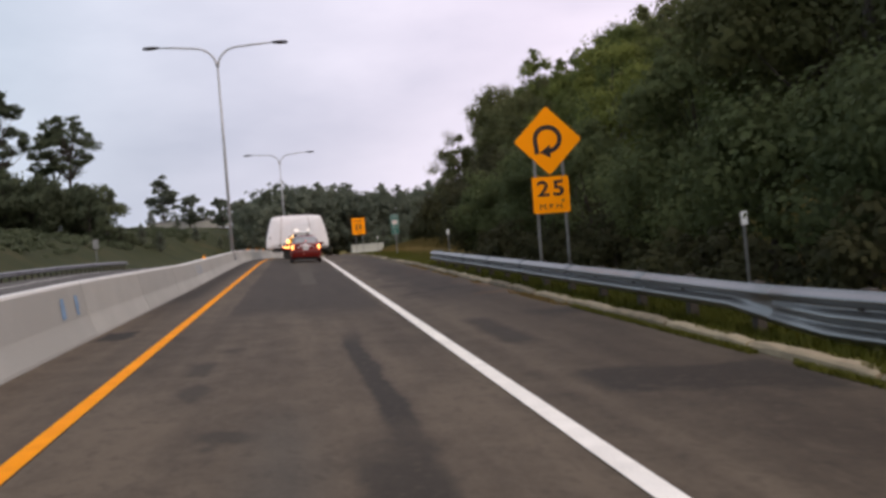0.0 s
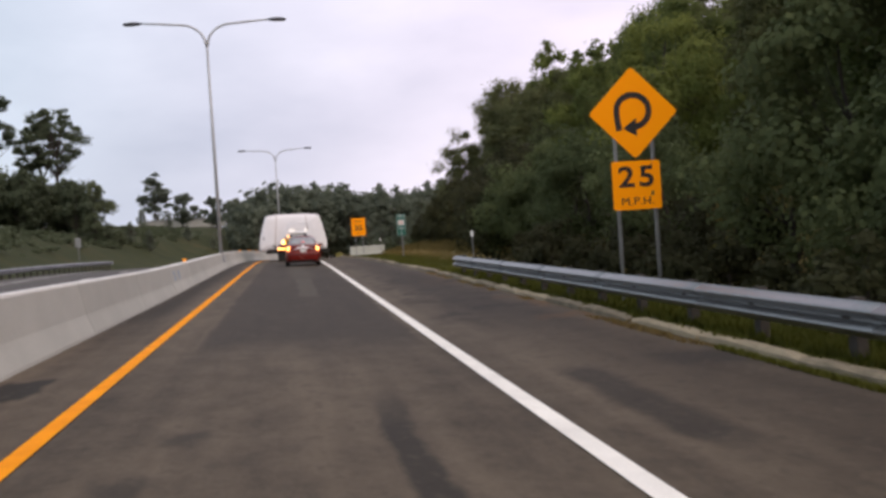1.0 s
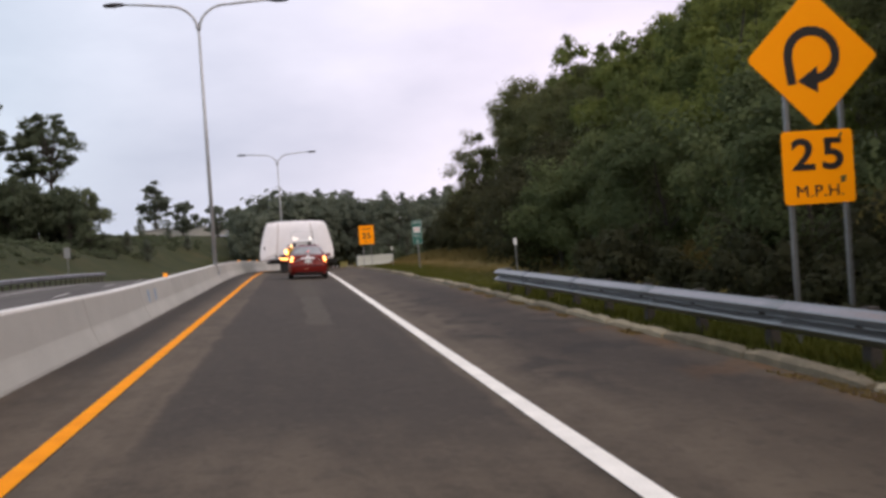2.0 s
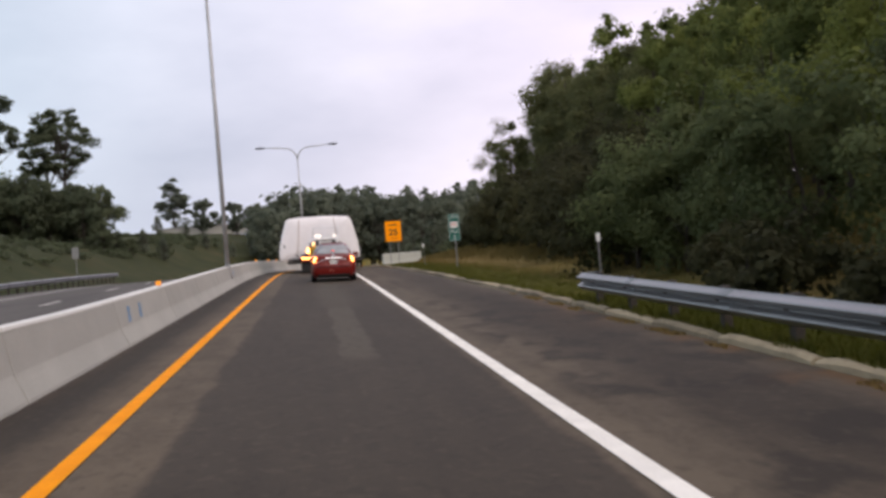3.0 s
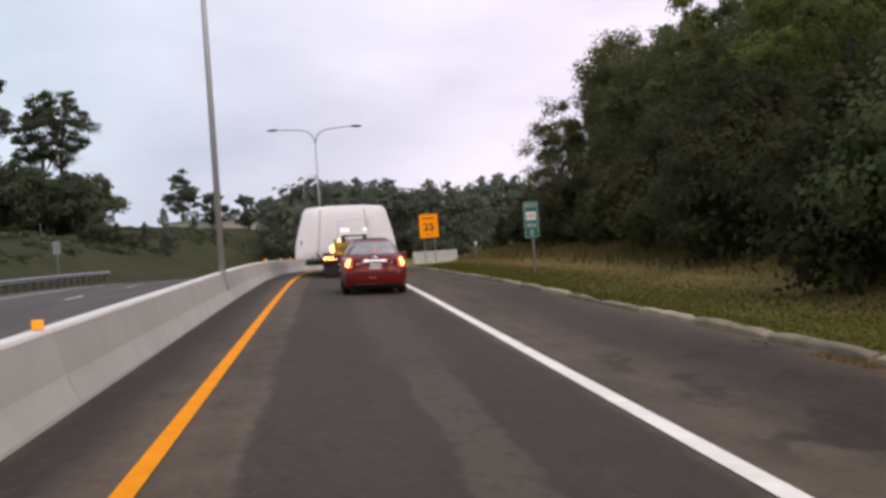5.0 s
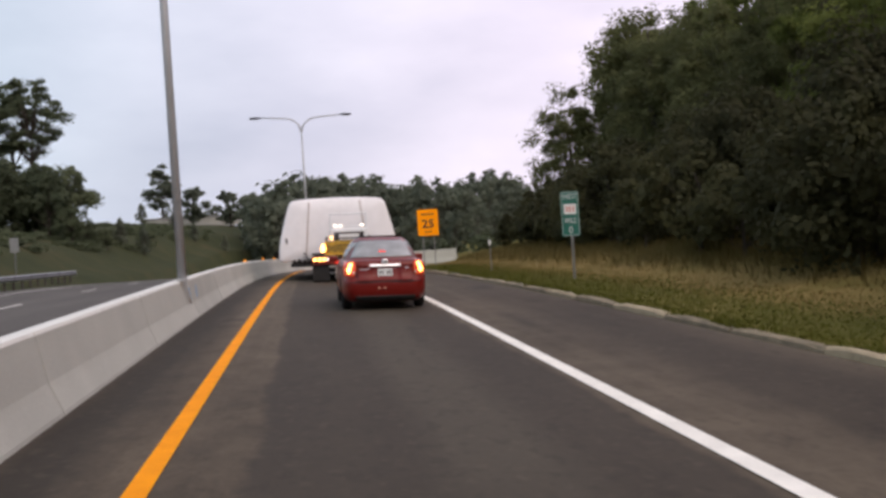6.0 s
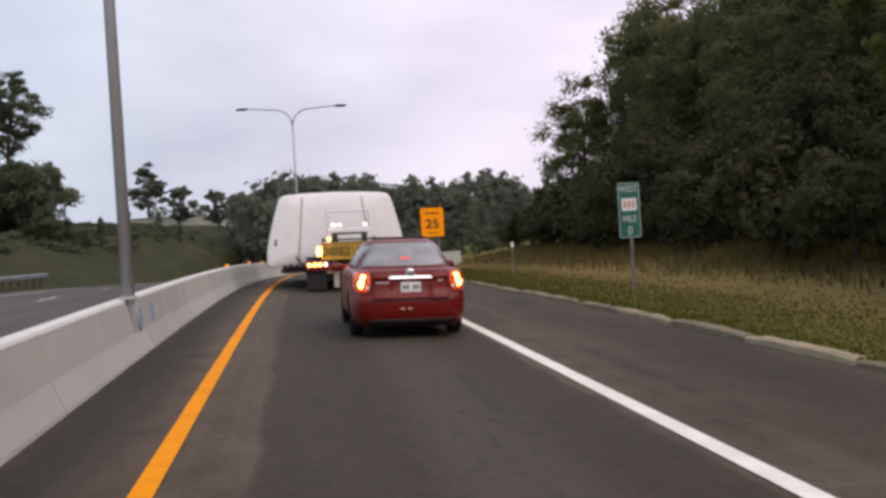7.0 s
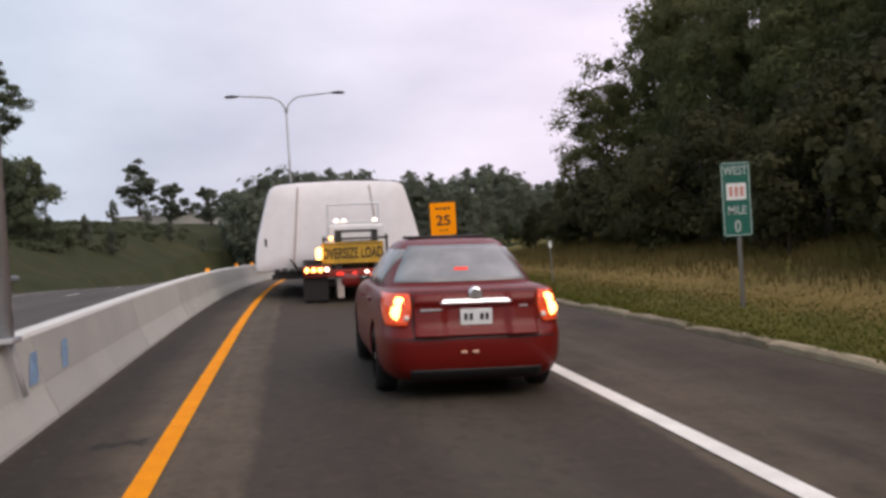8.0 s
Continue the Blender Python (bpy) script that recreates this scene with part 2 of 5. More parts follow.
    # more of the vignetting's darkness, put into the shoulder's colour
    tint(area(2.5, 4.5, 18.0, 56.0, 0.7, 4.0), (0.027, 0.0225, 0.019), 0.42)
    rough_spots = math_node("MULTIPLY", math_node("SUBTRACT", aggregate, 0.52), 7.0, True)
    tint(rough_spots, (0.020, 0.017, 0.0145), 0.38)
    pale_spots = math_node("MULTIPLY", math_node("SUBTRACT", noise_node(11.0, (1.0, 0.7, 1), 5.0), 0.56), 8.0, True)
    tint(pale_spots, (0.125, 0.105, 0.088), 0.20)
    warm = n.new("ShaderNodeMix")
    warm.data_type, warm.blend_type = "RGBA", "MULTIPLY"
    warm.inputs[0].default_value, warm.inputs[7].default_value = 1.0, (1.02, 0.97, 0.82, 1)
    l.new(last, warm.inputs[6])
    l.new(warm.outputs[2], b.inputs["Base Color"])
    bp = n.new("ShaderNodeBump")
    bp.inputs["Strength"].default_value, bp.inputs["Distance"].default_value = 0.35, 0.008
    l.new(grain, bp.inputs["Height"])
    l.new(bp.outputs[0], b.inputs["Normal"])
    return m


RAMP_ASPHALT = ramp_asphalt()
YELLOW = mat("yellow_road_paint", (0.94, 0.305, 0.003), 0.8, var=0.2, scale=3, fine=70, bump=0.2, spec=0.12)
WHITE = mat("white_road_paint", (0.84, 0.81, 0.74), 0.8, var=0.18, scale=3, fine=70, bump=0.2, spec=0.15)
CONCRETE = mat("barrier_concrete", (0.42, 0.428, 0.388), 0.9, var=0.11, scale=1.2, fine=40, bump=0.2, pick=True)
# worn edge made paler: skylight on the barrier's top, put into the colour
SKYLIT_WHITE = mat("skylit_concrete", (0.68, 0.685, 0.645), 0.85, var=0.1, scale=1.5, fine=40, bump=0.15)
PALE_WALL = mat("pale_wall", (0.34, 0.34, 0.31), 0.85, var=0.12, scale=0.6, fine=8, bump=0.05)
PINK = mat("faded_red_print", (0.55, 0.22, 0.18), 0.6, var=0.1, bump=0.0)
POST_WOOD = mat("weathered_post", (0.06, 0.052, 0.045), 0.9, var=0.3, bump=0.2)
KERB = mat("kerb_concrete", (0.275, 0.220, 0.142), 0.9, var=0.45, scale=3, fine=40, bump=0.35, pick=True)
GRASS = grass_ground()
STRAW = leaf_mat("straw_blade", (0.190, 0.132, 0.046), (0.255, 0.178, 0.066), 0.25)
BLADE = leaf_mat("grass_blade", (0.080, 0.089, 0.014), (0.128, 0.128, 0.024), 0.25)
WEED = leaf_mat("weed_blade", (0.105, 0.086, 0.028), (0.200, 0.150, 0.055), 0.4)
LEAF = leaf_mat("leaf", (0.070, 0.076, 0.036), (0.142, 0.150, 0.060))
LEAF_EDGE = leaf_mat("mid_green_leaf", (0.094, 0.102, 0.048), (0.180, 0.190, 0.080))
LEAF_FRESH = leaf_mat("fresh_leaf", (0.096, 0.122, 0.040), (0.208, 0.242, 0.074))
# understory leaves: shade below the canopy is put into this darker colour
LEAF_SHADED = leaf_mat("shaded_leaf", (0.046, 0.047, 0.024), (0.088, 0.089, 0.040))
LEAF_LIME = leaf_mat("yellow_green_leaf", (0.116, 0.142, 0.038), (0.235, 0.262, 0.072))
LEAF_PALE = leaf_mat("grey_green_leaf", (0.078, 0.100, 0.044), (0.155, 0.182, 0.078))
# far leaves lightened and greyed: distance haze is put into their colour
LEAF_HAZED = leaf_mat("hazed_leaf", (0.114, 0.134, 0.100), (0.186, 0.210, 0.150), 0.4)
# left slope's leaves, with a little haze painted into the green
LEAF_MID = leaf_mat("hazed_scrub_leaf", (0.076, 0.096, 0.058), (0.142, 0.165, 0.092), 0.5)
BARK = mat("bark", (0.055, 0.045, 0.037), 0.95, var=0.4, scale=4, fine=30, bump=0.5)
GALV = mat("galvanised_steel", (0.27, 0.275, 0.275), 0.42, 0.9, var=0.2, scale=2, fine=30, bump=0.05, stretch=(1, 0.3, 1))
LAMP_STEEL = mat("lamp_steel", (0.42, 0.43, 0.44), 0.55, 0.35, var=0.15, scale=2, fine=30, bump=0.03)
# sheeting brightened by a faint added glow; the signs hold no lamp
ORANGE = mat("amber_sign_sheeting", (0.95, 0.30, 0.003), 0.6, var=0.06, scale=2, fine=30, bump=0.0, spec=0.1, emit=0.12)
BLACK = mat("black_paint", (0.015, 0.014, 0.014), 0.5, var=0.2, bump=0.0)
GREEN = mat("green_sign_sheeting", (0.008, 0.115, 0.088), 0.5, var=0.10, bump=0.0)
FADED = mat("faded_white_print", (0.42, 0.47, 0.46), 0.6, var=0.2, scale=6, bump=0.0)
WHITE_SIGN = mat("white_sign_sheeting", (0.72, 0.74, 0.74), 0.5, var=0.08, bump=0.0)
BLUE = mat("blue_spray_paint", (0.20, 0.33, 0.48), 0.8, var=0.35, scale=7, fine=60, bump=0.1)
# reflector's brightness is added as glow, with no light source inside
REFLECT = mat("amber_reflector", (0.95, 0.33, 0.02), 0.35, var=0.1, bump=0.0, emit=0.3)
CAR_RED = mat("car_red_paint", (0.150, 0.0085, 0.0058), 0.36, 0.0, var=0.12, scale=1.5, fine=40, bump=0.0, spec=0.28, coat=0.12)
CAR_DARK = mat("dark_plastic", (0.02, 0.02, 0.021), 0.6, var=0.2, bump=0.05)
CAR_GLASS = mat("tinted_glass", (0.27, 0.28, 0.285), 0.22, 0.0, var=0.3, scale=1.5, fine=3, bump=0.0, spec=0.5)
CHROME = mat("chrome", (0.85, 0.85, 0.87), 0.28, 1.0, var=0.05, bump=0.0)
RUBBER = mat("tyre_rubber", (0.018, 0.017, 0.017), 0.85, var=0.3, bump=0.2)
ALLOY = mat("alloy", (0.4, 0.4, 0.42), 0.35, 0.9, var=0.1, bump=0.0)
TAIL_AMBER = mat("lit_amber_lamp", (1.0, 0.46, 0.12), 0.3, var=0.05, bump=0.0, emit=6.5)
TAIL_PALE = mat("lit_clear_lens", (0.60, 0.07, 0.022), 0.2, var=0.6, scale=16, fine=40, bump=0.1, emit=0.45, coat=0.4)
TAIL_RED = mat("lit_red_lamp", (1.0, 0.05, 0.03), 0.3, var=0.05, bump=0.0, emit=0.7)
HEAD_DIM = mat("clear_reverse_lens", (0.80, 0.70, 0.62), 0.25, var=0.1, bump=0.0)
HEAD_WHITE = mat("lit_white_lamp", (1.0, 0.9, 0.8), 0.3, var=0.02, bump=0.0, emit=2.2)
WRAP = mat("white_wrap", (0.82, 0.80, 0.82), 0.55, var=0.06, scale=0.8, fine=4, bump=0.02, coat=0.1)
STRAP = mat("strap_webbing", (0.42, 0.36, 0.33), 0.8, var=0.2, bump=0.1)
TRAILER_RED = mat("trailer_red_paint", (0.25, 0.03, 0.02), 0.5, var=0.3, scale=4, bump=0.05)
STEEL_DARK = mat("dark_steel", (0.045, 0.043, 0.045), 0.6, 0.3, var=0.3, bump=0.1)
UNIT_WHITE = mat("white_machine_paint", (0.74, 0.75, 0.77), 0.35, var=0.12, bump=0.0)
SIGN_YELLOW = mat("yellow_banner", (0.56, 0.33, 0.035), 0.6, var=0.45, scale=3, bump=0.0)
SIGN_BACK = mat("dull_sign_back", (0.20, 0.21, 0.21), 0.6, var=0.12, bump=0.0)
GLINT_PINK = mat("glint_paint", (0.75, 0.42, 0.30), 0.3, var=0.1, bump=0.0)




# ---------------------------------------------------------------- plan of the road
def shift(y):
    """How far the ramp bends to the right of the straight line, at y."""
    if y < 64:
        return 0.0
    return (y - 64) ** 2 / 1700 if y < 130 else 66 ** 2 / 1700 + (y - 130) * 0.0776


def drop(y):
    """How far the road sinks beyond its crest, at y."""
    if y < 52:
        return 0.0
    return (y - 52) ** 2 / 3600 if y < 140 else 88 ** 2 / 3600 + (min(y, 400) - 140) * 0.02


def ramp_z(off, y):
    """Height of the ramp's surface: it falls to the right up to the white line, and is level on the shoulder."""
    return -0.035 * (min(off, 1.8) + 1.8) - drop(y)


def main_x(x, y):
    """The main road bears slightly left, then bends right beyond the crest."""
    bend = 0.0 if y < 110 else (y - 110) ** 2 / 1100 if y < 200 else 7.36 + (y - 200) * 0.164
    return x - max(0.0, y - 52) * 0.02 + bend


def barrier_x(y):
    """Middle of the median barrier."""
    return -3.25 + 0.13 * min(1.0, max(0.0, (y - 12) / 18)) + shift(y) + 0.9 * min(1.0, max(0.0, (y - 72) / 40)) ** 2


def barrier_top(y):
    """Height of the barrier, which gets lower after its first stretch."""
    return 0.87 - 0.13 * min(1.0, max(0.0, (y - 17) / 14)) - drop(y)


def kerb_x(y):
    """The kerb's face, off the straight line: it wanders a little and closes in beyond the crest."""
    pts = [(-60, 4.3), (8, 4.3), (25, 4.42), (40, 4.48), (52, 4.28), (60, 4.18), (66, 4.05), (72, 3.9), (80, 3.7), (500, 3.7)]
    for (a, p), (b, q) in zip(pts, pts[1:]):
        if y <= b:
            f = (y - a) / (b - a)
            return p + (q - p) * f
    return 3.7


ROAD_YS = list(range(-40, 40, 4)) + list(range(40, 150, 3)) + list(range(150, 196, 9))


# ---------------------------------------------------------------- mesh helpers
def mesh_ob(name, bm, material, smooth=False):
    me = bpy.data.meshes.new(name)
    bm.normal_update()
    bm.to_mesh(me)
    bm.free()
    if material:
        me.materials.append(material)
    if smooth:
        me.shade_smooth()
    return new(name, me)


def part(name, bm, material, parent, label="", smooth=False):
    ob = mesh_ob(name, bm, material, smooth)
    ob.parent = parent
    if label:
        tagged(ob, label)
    return ob


def thing(name, label, category, m=None, group="", kind=""):
    ob = new(name)
    ob.empty_display_size = 0.2
    if m is not None:
        ob.matrix_world = m
    return tagged(ob, label, category, group, kind)


def box(bm, cx, cy, cz, sx, sy, sz, bev=0.0, m=None):
    """A box, its edges rounded by bev, added to bm."""
    made = bmesh.ops.create_cube(bm, size=1.0)
    vs = made["verts"]
    for v in vs:
        v.co = Vector((v.co.x * sx + cx, v.co.y * sy + cy, v.co.z * sz + cz))
    if bev:
        es = list({e for v in vs for e in v.link_edges})
        res = bmesh.ops.bevel(bm, geom=es, offset=bev, segments=2, affect="EDGES", profile=0.5)
        vs = list({v for f in res["faces"] for v in f.verts} | {v for v in vs if v.is_valid})
    if m is not None:
        for v in vs:
            v.co = m @ v.co
    return bm


def boxed(cx, cy, cz, sx, sy, sz, bev=0.0, m=None):
    return box(bmesh.new(), cx, cy, cz, sx, sy, sz, bev, m)


def tube(bm, pts, radii, sides=10, cap=True):
    """A round tube along points."""
    rings = []
    pts = [Vector(p) for p in pts]
    for i, p in enumerate(pts):
        d = (pts[min(i + 1, len(pts) - 1)] - pts[max(i - 1, 0)]).normalized()
        a = d.orthogonal().normalized() if abs(d.z) > 0.9 else d.cross(Vector((0, 0, 1))).normalized()
        if abs(d.z) > 0.9:
            a = (Vector((1, 0, 0)) - d * d.x).normalized()
        b = d.cross(a)
        r = radii[i] if isinstance(radii, (list, tuple)) else radii
        rings.append([bm.verts.new(p + r * (math.cos(2 * math.pi * k / sides) * a + math.sin(2 * math.pi * k / sides) * b)) for k in range(sides)])
    for r0, r1 in zip(rings, rings[1:]):
        for k in range(sides):
            bm.faces.new((r0[k], r0[(k + 1) % sides], r1[(k + 1) % sides], r1[k]))
    if cap:
        bm.faces.new(rings[0][::-1])
        bm.faces.new(rings[-1])
    return bm


def sweep(bm, profile, stations, closed=True, caps=True):
    """A profile of (across, up) points carried along stations of (x, y, z)."""
    rows = [[bm.verts.new((x + a, y, z + u)) for a, u in profile] for x, y, z in stations]
    n = len(profile)
    for r0, r1 in zip(rows, rows[1:]):
        for k in range(n if closed else n - 1):
            bm.faces.new((r0[k], r0[(k + 1) % n], r1[(k + 1) % n], r1[k]))
    if closed and caps:
        bm.faces.new(rows[0])
        bm.faces.new(rows[-1][::-1])
    bmesh.ops.recalc_face_normals(bm, faces=bm.faces)
    return bm


def sheet(rows):
    """A sheet over rows of points."""
    bm = bmesh.new()
    vs = [[bm.verts.new(p) for p in row] for row in rows]
    for r0, r1 in zip(vs, vs[1:]):
        for a, b, c, d in zip(r0, r0[1:], r1[1:], r1):
            bm.faces.new((a, b, c, d))
    bmesh.ops.recalc_face_normals(bm, faces=bm.faces)
    return bm


def prism(bm, outline, depth, m=None):
    """A flat outline of (x, z) points, depth thick towards -y."""
    front = [bm.verts.new((x, -depth, z)) for x, z in outline]
    back = [bm.verts.new((x, 0, z)) for x, z in outline]
    fs = [bm.faces.new(front), bm.faces.new(back[::-1])]
    for k in range(len(outline)):
        j = (k + 1) % len(outline)
        fs.append(bm.faces.new((front[k], back[k], back[j], front[j])))
    if m is not None:
        for v in front + back:
            v.co = m @ v.co
    bmesh.ops.recalc_face_normals(bm, faces=fs)
    return bm


def round_rect(w, h, r, n=5):
    pts = []
    for cx, cz, a0 in ((w / 2 - r, h / 2 - r, 0), (-w / 2 + r, h / 2 - r, 90), (-w / 2 + r, -h / 2 + r, 180), (w / 2 - r, -h / 2 + r, 270)):
        for k in range(n):
            a = radians(a0 + 90 * k / (n - 1))
            pts.append((cx + r * math.cos(a), cz + r * math.sin(a)))
    return pts


def lettering(name, words, size, material, parent, x, y, z, wide=1.0, thick=0.004, bold=0.02, space=1.0):
    """Words in the built-in font, standing upright and facing -y, centred at x, z."""
    cu = bpy.data.curves.new(name, "FONT")
    cu.body, cu.size, cu.align_x, cu.align_y, cu.extrude, cu.offset = words, size, "CENTER", "CENTER", thick, size * bold
    cu.space_character = space
    tmp = bpy.data.objects.new(name, cu)
    me = bpy.data.meshes.new_from_object(tmp)
    bpy.data.objects.remove(tmp)
    me.materials.clear()
    me.materials.append(material)
    ob = new(name, me)
    for v in me.vertices:
        v.co = Vector((v.co.x * wide, -v.co.z, v.co.y)) + Vector((x, y, z))
    ob.parent = parent
    return ob


# ---------------------------------------------------------------- ground, roads, lines
def ground_z(x, y):
    d, s = drop(y), shift(y)
    u = x - s - kerb_x(y) + 4.35

    def ramp(v, pts):
        for (a, p), (b, q) in zip(pts, pts[1:]):
            if v <= b:
                return p + (q - p) * (v - a) / (b - a)
        return pts[-1][1]

    far = min(1.0, max(0.0, (y - 90) / 160))
    if u > 4.45:
        z = ramp(u, [(4.45, -0.06), (4.7, -0.07), (5.2, -0.12), (7.5, -0.10), (10, 0.25), (16, 1.3), (30, 3.6), (80, 8.0), (300, 14), (3000, 20)]) - d * (1 - 0.3 * far)
    elif x > main_x(-15.0, y):
        z = -0.4 - d
    else:
        u2 = main_x(-15.0, y) - x
        z = ramp(u2, [(0, -0.3), (1.0, -0.12), (3, 0.6), (6, 2.5), (10, 3.8), (16, 4.6), (30, 5.4), (60, 7), (120, 9), (400, 14), (3000, 24)]) - d * (1 - min(1.0, max(0.0, (y - 100) / 90)))
        z += 0.5 * d * min(1.0, u2 / 0.6) * min(1.0, max(0.0, (150 - y) / 38))
    if abs(x) > 20 or y > 160:
        z += 0.5 * noise.noise(Vector((x * 0.03, y * 0.03, 0)))
    return z


def axis(stops):
    out = []
    for a, b, step in stops:
        v = a
        while v < b - 1e-6:
            out.append(v)
            v += step
    return out + [stops[-1][1]]


GX = axis([(-2500, -300, 440), (-300, -60, 30), (-60, -24, 4), (-24, -15.6, 1.2), (-15.6, -14.2, 0.35), (-14.2, 4.0, 2.6), (4.0, 9.4, 0.3), (9.4, 24, 1.6), (24, 60, 5), (60, 300, 30), (300, 2500, 440)])
GY = axis([(-400, -40, 60), (-40, 150, 3), (150, 310, 10), (310, 500, 38), (500, 3000, 250)])
rows = []
for gy in GY:
    off = shift(gy) + kerb_x(gy) - 4.35
    rows.append([Vector((gx + off, gy, ground_z(gx + off, gy))) for gx in GX])
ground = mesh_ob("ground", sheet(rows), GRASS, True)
tagged(ground, "uneven verge of green and straw-coloured mown grass", "ground", kind="structure")

rows = [[(o + shift(y), y, ramp_z(o, y)) for o in (-3.3, -1.8, -0.6, 0.6, 1.8, 3.0, kerb_x(y) + 0.06)] for y in ROAD_YS]
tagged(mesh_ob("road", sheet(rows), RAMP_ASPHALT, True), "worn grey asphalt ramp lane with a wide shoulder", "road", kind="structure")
rows = [[(main_x(x, y) if x < -3.5 else x + shift(y), y, 0.03 - drop(y)) for x in (-15.0, -12, -9, -6, -3.0)] for y in ROAD_YS]
tagged(mesh_ob("road_main", sheet(rows), ASPHALT, True), "grey asphalt main carriageway behind the barrier", "road", kind="structure")


def stripe(name, x0, x1, y0, y1, material, label, lift=0.004, surface="ramp", wob=0.0):
    """A painted line or paving patch lying on the road."""
    ys = [y for y in ROAD_YS if y0 < y < y1]
    if wob:
        ys = [y0 + (y1 - y0) * k / 40 for k in range(1, 40)]
    ys = [y0, *ys, y1]
    rows = []
    for y in ys:
        row = []
        for k in range(4):
            x = x0 + (x1 - x0) * k / 3
            e = wob * noise.noise(Vector((y * 1.3, k * 3.0, x0))) if k in (0, 3) else 0
            if surface == "ramp":
                row.append((x + e + shift(y), y, ramp_z(x + e, y) + lift))
            else:
                row.append((main_x(x, y), y, 0.03 - drop(y) + lift))
        rows.append(row)
    ob = mesh_ob(name, sheet(rows), material, True)
    return tagged(ob, label, "road marking" if "line" in name or "dash" in name else "road patch", kind="structure")


stripe("yellow_edge_line", -1.86, -1.715, -40, 300, YELLOW, "solid yellow painted edge line on the asphalt", 0.010)
stripe("white_edge_line", 1.715, 1.875, -40, 300, WHITE, "solid white painted edge line on the asphalt", 0.010)
stripe("main_edge_line", -12.5, -12.35, -40, 300, WHITE, "solid white painted edge line of the main carriageway", 0.010, "main")
stripe("main_inner_line", -5.2, -5.06, -40, 300, YELLOW, "solid yellow painted line of the main carriageway", 0.010, "main")
for k in range(14):
    y = 15.4 + 12.2 * k
    tagged(stripe("lane_dash", -8.72, -8.6, y, y + 3.05, WHITE, "white painted lane dash on the main carriageway", 0.010, "main"), group="lane dashes")


# ---------------------------------------------------------------- median barrier and kerb
barrier = thing("median_barrier", "pale grey concrete median barrier in long segments", "barrier", kind="structure")
PROFILE = [(-0.30, 0.0), (-0.29, 0.06), (-0.205, 0.28), (-0.182, 0.35), (-0.168, 0.43), (-0.10, 0.82), (-0.08, 0.85), (0.08, 0.85), (0.10, 0.82), (0.168, 0.43), (0.182, 0.35), (0.205, 0.28), (0.29, 0.06), (0.30, 0.0)]
TOP_EDGE = [(-0.104, 0.818), (-0.088, 0.858), (0.088, 0.858), (0.104, 0.818), (0.09, 0.81), (-0.09, 0.81)]
SEG = 5.65
for k in range(-12, 42):
    y0, y1 = 33.2 + SEG * k + 0.012, 33.2 + SEG * (k + 1) - 0.012
    bm = bmesh.new()
    rings = []
    for y in (y0, (y0 + y1) / 2, y1):
        f = (barrier_top(y) + drop(y)) / 0.87
        rings.append([bm.verts.new((barrier_x(y) + a, y, 0.02 - drop(y) + u * f)) for a, u in PROFILE])
    for r0, r1 in zip(rings, rings[1:]):
        for j in range(len(PROFILE)):
            i = (j + 1) % len(PROFILE)
            bm.faces.new((r0[j], r0[i], r1[i], r1[j]))
    bm.faces.new(rings[0])
    bm.faces.new(rings[-1][::-1])
    bmesh.ops.recalc_face_normals(bm, faces=bm.faces)
    part("segment", bm, CONCRETE, barrier)
    # strip along the top, its skylight painted in
    bm = bmesh.new()
    rings = []
    for y in (y0 + 0.006, (y0 + y1) / 2, y1 - 0.006):
        f = (barrier_top(y) + drop(y)) / 0.87
        rings.append([bm.verts.new((barrier_x(y) + a, y, 0.02 - drop(y) + u * f)) for a, u in TOP_EDGE])
    for r0, r1 in zip(rings, rings[1:]):
        for j in range(len(TOP_EDGE)):
            i = (j + 1) % len(TOP_EDGE)
            bm.faces.new((r0[j], r0[i], r1[i], r1[j]))
    bm.faces.new(rings[0])
    bm.faces.new(rings[-1][::-1])
    bmesh.ops.recalc_face_normals(bm, faces=bm.faces)
    part("coping", bm, SKYLIT_WHITE, barrier, "worn top edge, painted brighter for the skylight on it")

kerb = thing("kerb", "weathered pale concrete kerb along the shoulder", "kerb", kind="structure")
KP = [(0.0, -0.2), (0.025, 0.075), (0.06, 0.10), (0.15, 0.105), (0.17, 0.09), (0.17, -0.2)]
rng = random.Random(4)
for k in range(-12, 60):
    y0, y1 = k * 2.4 + rng.uniform(0.01, 0.05), (k + 1) * 2.4 - rng.uniform(0.01, 0.05)
    bm = bmesh.new()
    rings = []
    tilt = [(rng.uniform(-0.018, 0.018), rng.uniform(-0.03, 0.008)) for _ in range(2)]
    for j in range(7):
        y = y0 + (y1 - y0) * j / 6
        dx, dz = (tilt[0][i] + (tilt[1][i] - tilt[0][i]) * j / 6 for i in (0, 1))
        end = 0.02 if j in (0, 6) else 0.0
        rings.append([bm.verts.new((kerb_x(y) + dx + shift(y) + a + rng.uniform(-0.008, 0.008), y, -0.126 - drop(y) + dz + b + (rng.uniform(-0.012, 0.008) - end if b > 0 else 0))) for a, b in KP])
    for p, q in zip(rings, rings[1:]):
        for i in range(len(KP)):
            bm.faces.new((p[i], p[(i + 1) % len(KP)], q[(i + 1) % len(KP)], q[i]))
    bm.faces.new(rings[0][::-1])
    bm.faces.new(rings[-1])
    bmesh.ops.recalc_face_normals(bm, faces=bm.faces)
    part("kerb_stone", bm, KERB, kerb)


# ---------------------------------------------------------------- guardrails
def ease(f):
    f = min(1.0, max(0.0, f))
    return f * f * (3 - 2 * f)


